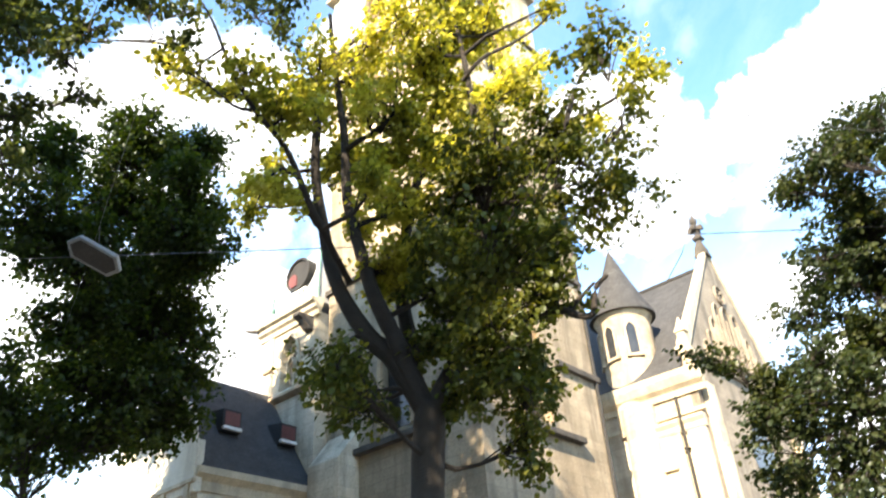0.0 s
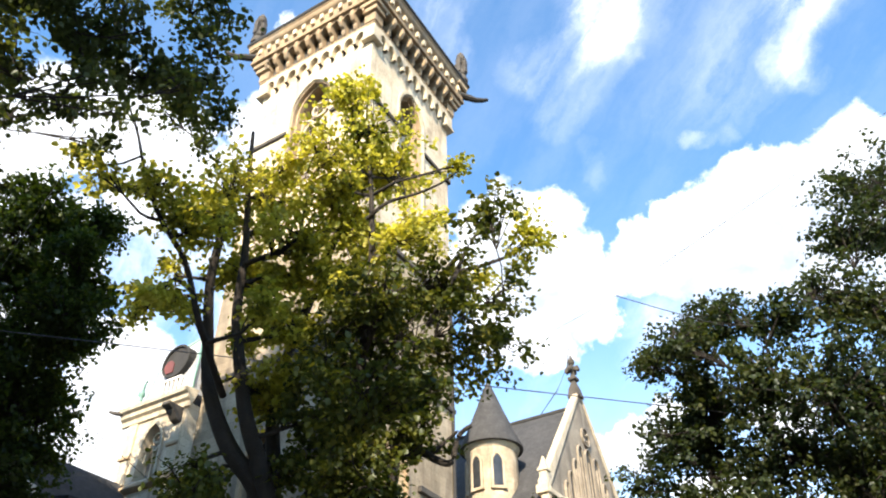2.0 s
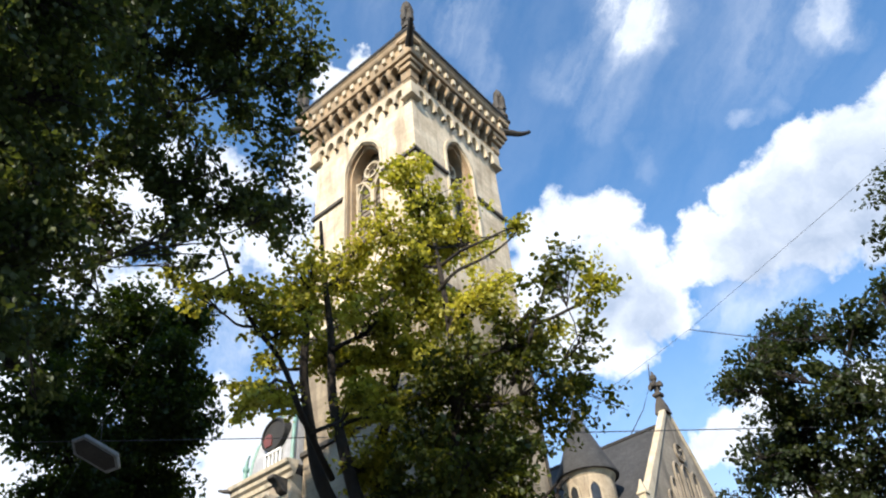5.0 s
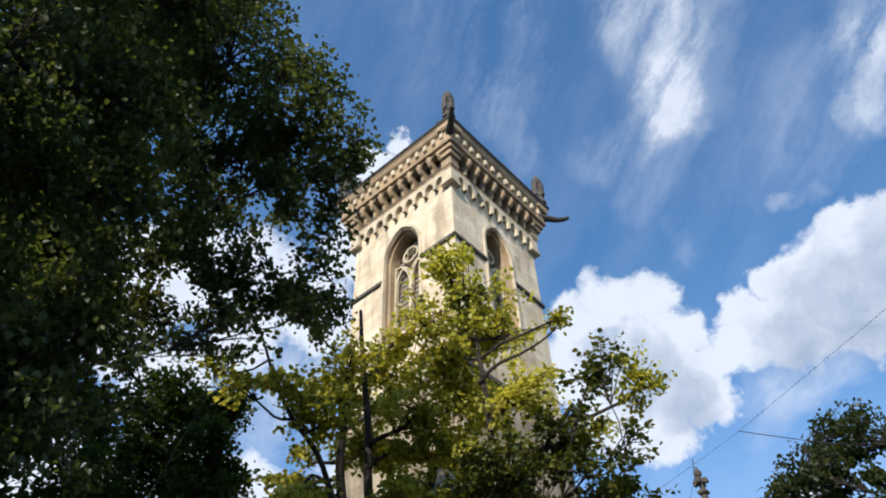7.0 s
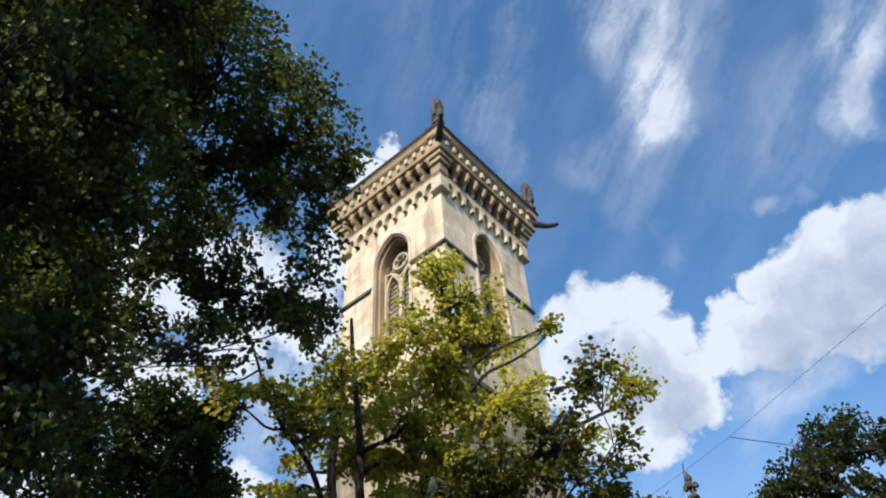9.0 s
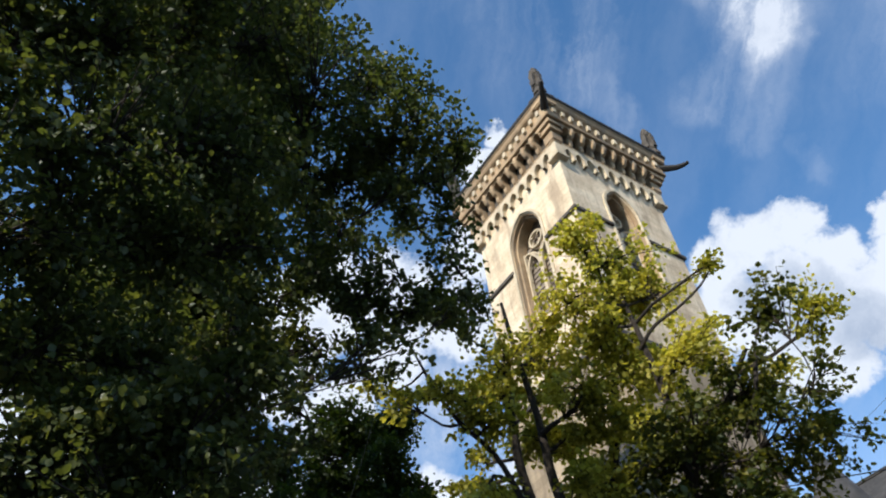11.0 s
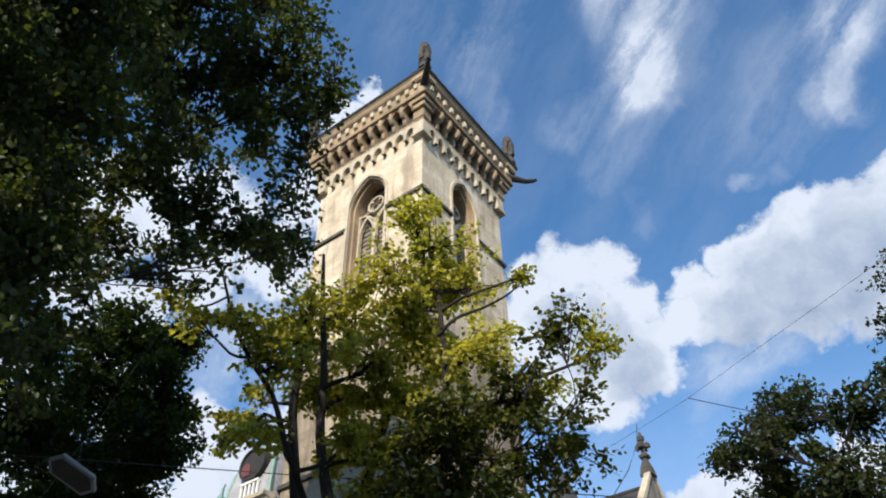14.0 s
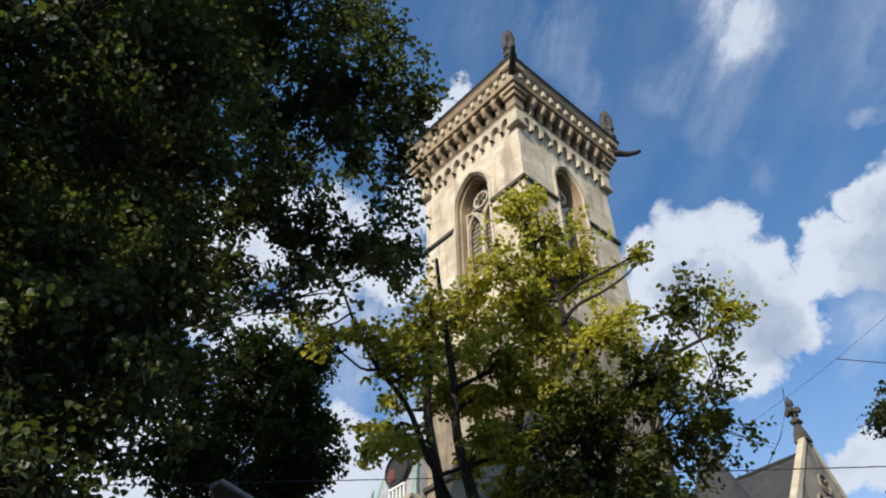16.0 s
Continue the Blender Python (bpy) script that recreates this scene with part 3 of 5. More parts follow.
for y0, y1, d in ((TY - 0.3, MID + 0.05, 1), (END + 0.3, MID - 0.05, -1)):
    part("coping", Shape().prism([(y0, 16.7), (y0 + d * 0.5, 16.7), (y1, 24.75), (y1, 25.1), (y0, 17.05)], GX - 0.34, GX + 0.08, "x"), PALE_TRIM, gable, "", 0.03)
part("kneeler", Shape().box(GX - 0.45, GX + 0.2, TY - 0.4, TY + 0.25, 16.35, 16.8), PALE_TRIM, gable, "", 0.05)
# stepped lancet niches of the gable: flat framed panels, niche shade put into their colour, in pairs under a rose
GM = Matrix.Translation((GX, 0, 0)) @ Matrix.Rotation(radians(90), 4, "Z")
for dy, z0, z1, h in ((0.0, 17.4, 21.05, 0.48), (1.15, 17.4, 20.9, 0.42), (-1.15, 17.4, 20.9, 0.42), (2.15, 17.2, 19.7, 0.34), (-2.15, 17.2, 19.7, 0.34), (3.0, 17.0, 18.7, 0.28), (-3.0, 17.0, 18.7, 0.28), (3.75, 16.9, 17.9, 0.22), (-3.75, 16.9, 17.9, 0.22)):
    a = pointed(MID + dy, h, z0, z1 - h * 1.5, z1, 5)
    nf = part("niche", Shape(GM).prism(a, -0.015, 0.1, "y"), WEATHERED_AND_SHADE, gable, "flat lancet panel, coloured dark for niche shade")
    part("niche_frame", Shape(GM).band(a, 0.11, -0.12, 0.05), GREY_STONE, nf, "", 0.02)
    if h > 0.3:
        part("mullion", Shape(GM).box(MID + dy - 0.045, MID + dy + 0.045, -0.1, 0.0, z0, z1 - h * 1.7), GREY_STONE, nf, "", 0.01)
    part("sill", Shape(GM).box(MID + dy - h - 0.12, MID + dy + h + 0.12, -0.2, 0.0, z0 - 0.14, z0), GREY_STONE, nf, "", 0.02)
roundel = part("niche", Shape(GM).prism([(MID + 0.5 * math.cos(2 * math.pi * i / 20), 21.8 + 0.5 * math.sin(2 * math.pi * i / 20)) for i in range(20)], -0.015, 0.1, "y"), WEATHERED_AND_SHADE, gable, "flat quatrefoil roundel, coloured dark for niche shade")
part("niche_frame", Shape(GM).band([(MID + 0.55 * math.cos(2 * math.pi * i / 20), 21.8 + 0.55 * math.sin(2 * math.pi * i / 20)) for i in range(21)], 0.12, -0.12, 0.05), GREY_STONE, roundel, "", 0.02)
for q in range(4):
    a = math.pi / 4 + math.pi / 2 * q
    part("cusp", Shape(GM).band([(MID + 0.5 * math.cos(a), 21.8 + 0.5 * math.sin(a)), (MID + 0.2 * math.cos(a), 21.8 + 0.2 * math.sin(a))], 0.1, -0.1, 0.0), GREY_STONE, roundel, "", 0.01)
for yy in (TY + 0.9, END - 0.9):
    part("buttress", Shape().box(GX - 0.1, GX + 0.35, yy - 0.4, yy + 0.4, 0.2, 15.0), STONE, transept, "", 0.04)
part("rose_window", Shape(GM).prism([(MID + 1.5 * math.cos(2 * math.pi * i / 24), 12.6 + 1.5 * math.sin(2 * math.pi * i / 24)) for i in range(24)], -0.02, 0.1, "y"), GLASS_DARK, gable, "dark round window")
part("string_course", Shape().box(GX, GX + 0.22, TY - 0.2, END + 0.2, 16.4, 16.7), PALE_TRIM, gable, "", 0.04)
roof = Shape()
roof.prism([(TY - 0.35, 15.75), (MID, 23.9), (END + 0.35, 15.75), (END, 15.5), (MID, 23.6), (TY, 15.5)], -16, GX - 0.4, "x")
part("roof", roof, SLATE, transept, "dark grey slate roof")
part("ridge", Shape().box(-16, GX - 0.4, MID - 0.12, MID + 0.12, 23.82, 24.02), LEAD, transept, "", 0.03)
cor = Shape()
cor.prism([(TY + 0.05, 14.5), (TY - 0.12, 14.5), (TY - 0.16, 14.8), (TY - 0.35, 15.0), (TY - 0.5, 15.35), (TY - 0.55, 15.65), (TY + 0.05, 15.75)], -6.0, GX + 0.45, "x")
cor.box(-6.0, GX + 0.2, TY - 0.1, TY + 0.05, 13.6, 13.8)
part("cornice", cor, PALE_TRIM, transept, "", 0.02)
for x0, x1 in ((0.05, 1.15), (1.5, 2.42)):
    part("pilaster", Shape().box(x0, x1, TY - 0.18, TY + 0.05, 0.2, 13.2), PALE, transept, "", 0.03)
    part("capital", Shape().prism([(TY + 0.05, 12.8), (TY - 0.2, 12.8), (TY - 0.24, 12.92), (TY - 0.22, 13.1), (TY - 0.34, 13.3), (TY - 0.34, 13.42), (TY + 0.05, 13.42)], x0 - 0.06, x1 + 0.06, "x"), PALE_TRIM, transept, "", 0.02)
    part("string_course", Shape().box(x0 - 0.04, x1 + 0.04, TY - 0.28, TY, 8.4, 8.6), PALE_TRIM, transept, "", 0.03)
part("drain_pipe", Shape().tube([(1.32, TY - 0.14, 0.2), (1.32, TY - 0.14, 14.5)], 0.08, 8), LEAD, transept, "dark rain pipe")
for z in (4.0, 8.0, 12.0):
    part("pipe_clamp", Shape().box(1.2, 1.44, TY - 0.25, TY, z, z + 0.08), LEAD, transept)
part("ledge", Shape().box(-0.15, 0.75, TY - 0.34, TY, 11.2, 11.4), PALE_TRIM, transept, "", 0.03)
part("half_column", Shape().lathe([(0.85, 0.2), (0.85, 14.5)], -0.75, TY + 0.05, 24), PALE, transept, "", 0, True)
part("slit_window", Shape(Matrix.Translation((-0.75, TY + 0.05, 0)) @ Matrix.Rotation(radians(22), 4, "Z")).prism(pointed(0, 0.12, 8.4, 9.4, 9.6, 4), -0.88, -0.7, "y"), GLASS_DARK, transept, "narrow dark slit window")
part("rain_pipe", Shape().tube([(-0.22, 8.62, 0.2), (-0.22, 8.62, 26.0)], 0.09, 8), LEAD, tower, "dark rain pipe at the tower's corner")
pin = Shape(Matrix.Translation((GX - 0.05, TY - 0.05, 0)))
pin.box(-0.2, 0.2, -0.2, 0.2, 15.6, 17.5)
pin.ring([[(s * a, s * b, z) for a, b in ((-1, -1), (1, -1), (1, 1), (-1, 1))] for z, s in ((17.5, 0.27), (17.62, 0.27), (17.72, 0.2), (18.1, 0.1), (18.35, 0.03))])
part("pinnacle", pin, PALE_TRIM, transept, "", 0.03)
cross = Shape(Matrix.Translation((GX - 0.2, MID, -1.75)))
cross.ring([[(sz * a, sz * b, z) for a, b in ((-1, -1), (1, -1), (1, 1), (-1, 1))] for z, sz in ((26.2, 0.40), (26.8, 0.30), (27.35, 0.14), (27.45, 0.28), (27.62, 0.28), (27.72, 0.13), (28.05, 0.12))])
for turn in (0, 90):
    cross.m = Matrix.Translation((GX - 0.2, MID, -1.75)) @ Matrix.Rotation(radians(turn), 4, "Z")
    cross.prism([(-0.48, 28.12), (-0.40, 28.02), (-0.16, 28.14), (0.16, 28.14), (0.40, 28.02), (0.48, 28.12), (0.46, 28.34), (0.34, 28.42), (0.14, 28.36), (-0.14, 28.36), (-0.34, 28.42), (-0.46, 28.34)], -0.13, 0.13, "y")
cross.m = Matrix.Translation((GX - 0.2, MID, -1.75))
cross.lathe([(0.13, 28.0), (0.13, 28.55), (0.22, 28.66), (0.24, 28.85), (0.12, 29.02), (0.06, 29.25)], 0, 0, 8)
part("finial", cross, WEATHERED_AND_SHADE, transept, "carved stone cross finial", 0.05)
part("lightning_rod", Shape().tube([(GX - 2.6, MID - 0.1, 24.0), (GX - 1.4, MID, 25.3), (GX - 0.5, MID, 26.8), (GX - 0.25, MID, 28.1)], 0.03, 5), LEAD, transept)

TX, TYC = -1.14, 14.28
TT = Matrix.Translation((0, 0, -0.15))
turret = thing("stair_turret", "round pale stone stair turret with conical slate roof beside the tower", "turret", (TX, TYC, 13.5))


def at_turret(name, shape, material, label="", bevel=0.0, smooth=False):
    return part(name, shape, material, turret, label, bevel, smooth)


at_turret("body", Shape(TT).lathe([(1.40, 13.5), (1.40, 20.1)], TX, TYC, 32), TURRET_STONE, "pale stone streaked with grey-brown stains", 0, True)
at_turret("eave", Shape(TT).lathe([(1.38, 19.7), (1.50, 19.85), (1.60, 20.1), (1.38, 20.2)], TX, TYC, 32), PALE_TRIM, "", 0, True)
at_turret("roof", Shape(TT).lathe([(1.76, 20.0), (1.77, 20.1), (1.36, 21.0), (0.72, 22.6), (0.05, 24.4), (0.02, 24.7)], TX, TYC, 32), SLATE, "dark conical slate roof", 0, True)
for deg in (-98, -51, -146):
    m = Matrix.Translation((TX, TYC, -0.15)) @ Matrix.Rotation(radians(deg + 90), 4, "Z")
    sl = Shape(m).prism(pointed(0, 0.25, 17.55, 18.85, 19.25, 5), -1.43, -1.25, "y")
    at_turret("slit_window", sl, GLASS_DARK, "narrow dark slit window")
    at_turret("window_frame", Shape(m).band(pointed(0, 0.31, 17.5, 18.85, 19.33, 5), 0.13, -1.47, -1.25), TURRET_STONE, "", 0.01)
    at_turret("sill", Shape(m).box(-0.42, 0.42, -1.52, -1.2, 17.36, 17.52), TURRET_STONE, "", 0.02)
# ---- side chapel beside the tower ----
annex = thing("side_chapel", "pale stone side chapel with copper-edged curved roof and dormer", "church", (-10.8, 2, 0.2))
AX0, AX1, AY = -12.6, -8.78, -0.35
WX = -10.62
arch = pointed(WX, 0.6, 15.4, 16.9, 18.0, 6)
w = Shape()
w.pierced(AX0, AX1, 0.2, 18.6, arch, 0.45, AY)
w.add([(AX1, AY, 0.2), (AX1, 5.0, 0.2), (AX1, 5.0, 18.6), (AX1, AY, 18.6)], [(0, 1, 2, 3)])
w.add([(AX0, AY, 0.2), (AX0, 5.0, 0.2), (AX0, 5.0, 18.6), (AX0, AY, 18.6)], [(0, 1, 2, 3)])
w.add([(AX0, 5.0, 0.2), (AX1, 5.0, 0.2), (AX1, 5.0, 18.6), (AX0, 5.0, 18.6)], [(0, 1, 2, 3)])
part("wall", w, PALE, annex)
part("roof_deck", Shape().box(AX0 + 0.02, AX1 - 0.02, AY + 0.02, 4.98, 18.62, 19.18), LEAD, annex)
aw = part("window", Shape().box(WX - 0.7, WX + 0.7, AY + 0.45, AY + 0.55, 15.2, 18.2), LOUVRE, annex, "pointed window with stone tracery")
tw = Shape()
tw.box(WX - 0.05, WX + 0.05, AY + 0.2, AY + 0.4, 15.4, 16.8)
for sd in (-1, 1):
    tw.band(pointed(WX + sd * 0.3, 0.26, 16.3, 16.6, 17.1, 4), 0.09, AY + 0.2, AY + 0.38)
tw.band([(WX + 0.24 * math.cos(2 * math.pi * i / 14), 17.4 + 0.24 * math.sin(2 * math.pi * i / 14)) for i in range(15)], 0.09, AY + 0.2, AY + 0.38)
part("tracery", tw, PALE_TRIM, aw, "", 0.01)
part("hood_mould", Shape().band([(WX + (u - WX) * 1.12, z + 0.06) for u, z in arch], 0.14, AY - 0.1, AY + 0.05), PALE_TRIM, aw, "", 0.02)
part("sill", Shape().prism([(AY + 0.02, 15.35), (AY - 0.24, 15.15), (AY - 0.26, 15.02), (AY - 0.1, 14.9), (AY + 0.02, 14.88)], AX0 - 0.1, AX1 + 0.02, "x"), CARVED, aw, "", 0.02)
for x in (AX0 + 0.42, AX1 - 0.34):
    part("pilaster", Shape().box(x - 0.3, x + 0.3, AY - 0.1, AY + 0.03, 15.36, 18.3), PALE_TRIM, annex, "", 0.03)
    part("string_course", Shape().box(x - 0.36, x + 0.36, AY - 0.2, AY - 0.08, 16.55, 16.7), CARVED, annex, "", 0.03)
ac = Shape()
ac.prism([(AY, 18.3), (AY - 0.1, 18.34), (AY - 0.13, 18.56), (AY - 0.28, 18.68), (AY - 0.3, 18.84), (AY - 0.46, 18.95), (AY - 0.5, 19.14), (AY + 0.3, 19.22)], AX0 - 0.4, AX1 + 0.25, "x")
part("cornice", ac, PALE_TRIM, annex, "", 0.02)
part("gargoyle", Shape().prism([(AY + 0.1, 18.28), (AY - 0.95, 18.3), (AY - 1.0, 18.12), (AY - 0.7, 17.98), (AY - 0.35, 17.62), (AY + 0.1, 17.5)], AX1 - 0.55, AX1 - 0.08, "x"), WEATHERED_AND_SHADE, annex, "dark stone water spout", 0.05)
part("gargoyle", Shape().tube([(AX0 - 0.2, AY - 0.3, 18.95), (AX0 - 0.6, AY - 0.5, 19.0), (AX0 - 0.9, AY - 0.62, 19.12)], [0.14, 0.1, 0.06], 7), WEATHERED_AND_SHADE, annex, "", 0, True)
RC = Vector((-10.4, 1.25, 0))
prof = [(1.55, 19.18), (1.54, 19.7), (1.48, 20.3), (1.36, 20.95), (1.18, 21.55), (0.94, 22.1), (0.62, 22.65), (0.3, 23.1), (0.08, 23.4)]
dome = Shape(Matrix.Translation(RC))
dome.ring([[(k * a, k * b, z) for a, b in ((-1, -1), (1, -1), (1, 1), (-1, 1))] for k, z in prof])
dm = part("roof", dome, ZINC, annex, "curved pavilion roof of pale weathered zinc")
for a, b in ((-1, -1), (1, -1), (1, 1), (-1, 1)):
    part("hip_flashing", Shape(Matrix.Translation(RC)).tube([(k * a, k * b, z) for k, z in prof], 0.10, 6), COPPER, dm, "green copper hip", 0, True)
DX, DZ = -10.2, 21.1
# Solid front: the shade inside the hood is painted by the dark colour.
dor = part("dormer", Shape().prism([(DX + 0.88 * math.cos(2 * math.pi * i / 22), DZ + 0.86 * math.sin(2 * math.pi * i / 22)) for i in range(22)], AY - 0.05, 1.2, "y"), LEAD, dm, "hooded dormer, its inner shade put into dark colour", 0.03)
part("dormer_frame", Shape().band([(DX + 0.84 * math.cos(2 * math.pi * i / 22), DZ + 0.82 * math.sin(2 * math.pi * i / 22)) for i in range(23)], 0.12, AY - 0.14, AY), LEAD, dor, "", 0.02)
part("shutter", Shape().prism(pointed(DX - 0.42, 0.32, 20.55, 20.9, 21.25, 5), AY - 0.1, AY + 0.1, "y"), RED, dor, "red louvred shutter")
bal = Shape().box(DX - 0.62, DX + 0.62, AY - 0.1, AY + 0.04, 19.3, 19.42).box(DX - 0.62, DX + 0.62, AY - 0.1, AY + 0.04, 20.08, 20.2)
for i in range(5):
    bal.box(DX - 0.60 + 0.28 * i, DX - 0.50 + 0.28 * i, AY - 0.07, AY + 0.02, 19.42, 20.08)
part("balustrade", bal, WHITE, dor, "white balustrade below", 0.01)
fin = Shape().tube([(-12.2, AY - 0.05, 19.15), (-12.22, AY - 0.05, 19.8), (-12.2, AY - 0.02, 20.4), (-12.08, AY, 20.65)], [0.13, 0.10, 0.08, 0.05], 8)
fin.lathe([(0.05, 19.7), (0.17, 19.85), (0.17, 20.0), (0.05, 20.15)], -12.21, AY - 0.05, 10)
part("finial", fin, COPPER, annex, "green copper corner finial", 0, True)

# ---- house with slate roof and red dormers ----
HX, HY0, HY1, HE, HR = -9.05, -5.3, -0.32, 10.6, 15.3
house = thing("house", "cream stuccoed house with dark slate roof and red dormer windows", "house", (-12, -3, 0.2))
hw = Shape()
hw.prism([(HX, 0.2), (HX, HE), (-12.05, HR - 0.2), (-15.05, HE), (-15.05, 0.2)], HY0, HY1, "y")
part("wall", hw, STUCCO, house)
hr = Shape()
hr.prism([(HX + 0.35, HE - 0.1), (-12.05, HR + 0.15), (-15.4, HE - 0.1), (-15.3, HE - 0.3), (-12.05, HR - 0.1), (HX + 0.3, HE - 0.3)], HY0 - 0.1, HY1, "y")
part("roof", hr, SLATE, house, "dark grey slate roof")
ev = Shape()
ev.prism([(HX - 0.02, HE - 0.9), (HX + 0.1, HE - 0.9), (HX + 0.14, HE - 0.55), (HX + 0.42, HE - 0.35), (HX + 0.45, HE - 0.1), (HX - 0.02, HE - 0.1)], HY0 - 0.3, HY1, "y")
ev.box(HX - 0.02, HX + 0.1, HY0 - 0.1, HY1, HE - 1.5, HE - 1.35)
part("cornice", ev, PALE_TRIM, house, "", 0.02)
half = [(HX + 0.25, 9.6), (HX + 0.25, 11.5), (HX - 0.25, 11.6), (HX - 0.45, 12.6), (HX - 0.95, 13.3), (HX - 1.5, 13.6), (HX - 1.6, 14.7), (HX - 2.1, 15.6), (HX - 3.0, 16.0)]
gp = Shape().prism(half + [(2 * (HX - 3.0) - u, z) for u, z in reversed(half[:-1])], HY0 - 0.35, HY0 - 0.02, "y")
gp = part("gable_parapet", gp, STUCCO, house, "bright cream scrolled gable", 0.03)
for z in (9.9, 12.2):
    part("moulding", Shape().box(HX - 5.6 if z < 12 else HX - 5.2, HX + 0.35 if z < 12 else HX - 0.45, HY0 - 0.47, HY0 - 0.3, z, z + 0.16), PALE_TRIM, gp, "", 0.03)
for x in (HX - 0.1, HX - 1.7, HX - 4.3):
    part("pilaster", Shape().box(x - 0.14, x + 0.14, HY0 - 0.43, HY0 - 0.3, 4.0, 9.9), PALE_TRIM, gp, "", 0.02)
for y in (-3.7, -0.95):
    d = part("dormer", Shape().prism([(-10.0, 12.4), (-9.72, 12.4), (-9.72, 13.3), (-11.4, 13.55), (-11.4, 12.4)], y - 0.42, y + 0.42, "y"), LEAD, house, "small dormer with red shutter", 0.02)
    part("shutter", Shape().box(-9.74, -9.69, y - 0.34, y + 0.34, 12.65, 13.2), RED, d)
    part("sill", Shape().box(-9.8, -9.6, y - 0.42, y + 0.42, 12.45, 12.58), WHITE, d, "", 0.02)
for y in (-4.2, -2.2):
    wd = part("window", Shape().box(HX - 0.1, HX + 0.03, y - 0.5, y + 0.5, 6.4, 8.6), GLASS_DARK, house)
    for s in (-1, 1):
        part("window_frame", Shape().box(HX, HX + 0.1, y + s * 0.58 - 0.1, y + s * 0.58 + 0.1, 6.3, 8.8), PALE_TRIM, wd, "", 0.02)


# ---- trees ----
def leaf_mesh(name, at, along, up, size, material):
    """Many small folded blades in one mesh, from arrays of places, directions and sizes."""
    n = len(at)
    along = along / np.linalg.norm(along, axis=1, keepdims=True)
    side = np.cross(along, up)
    side /= np.linalg.norm(side, axis=1, keepdims=True) + 1e-9
    nrm = np.cross(side, along)
    s = size[:, None]
    v = np.stack([at, at + s * (0.30 * along + 0.42 * side + 0.10 * nrm), at + s * (0.72 * along + 0.30 * side + 0.06 * nrm), at + s * along - 0.08 * s * nrm,
                  at + s * (0.72 * along - 0.30 * side + 0.06 * nrm), at + s * (0.30 * along - 0.42 * side + 0.10 * nrm)], axis=1).reshape(-1, 3)
    base = np.arange(n)[:, None] * 6
    loops = np.concatenate([base + [0, 1, 2, 3], base + [0, 3, 4, 5]], axis=1).reshape(-1)
    me = bpy.data.meshes.new(name)
    me.vertices.add(len(v)), me.loops.add(len(loops)), me.polygons.add(2 * n)
    me.vertices.foreach_set("co", v.reshape(-1))
    me.loops.foreach_set("vertex_index", loops)
    me.polygons.foreach_set("loop_start", np.arange(2 * n) * 4)
    me.update(calc_edges=True)
    me.materials.append(material)
    return me


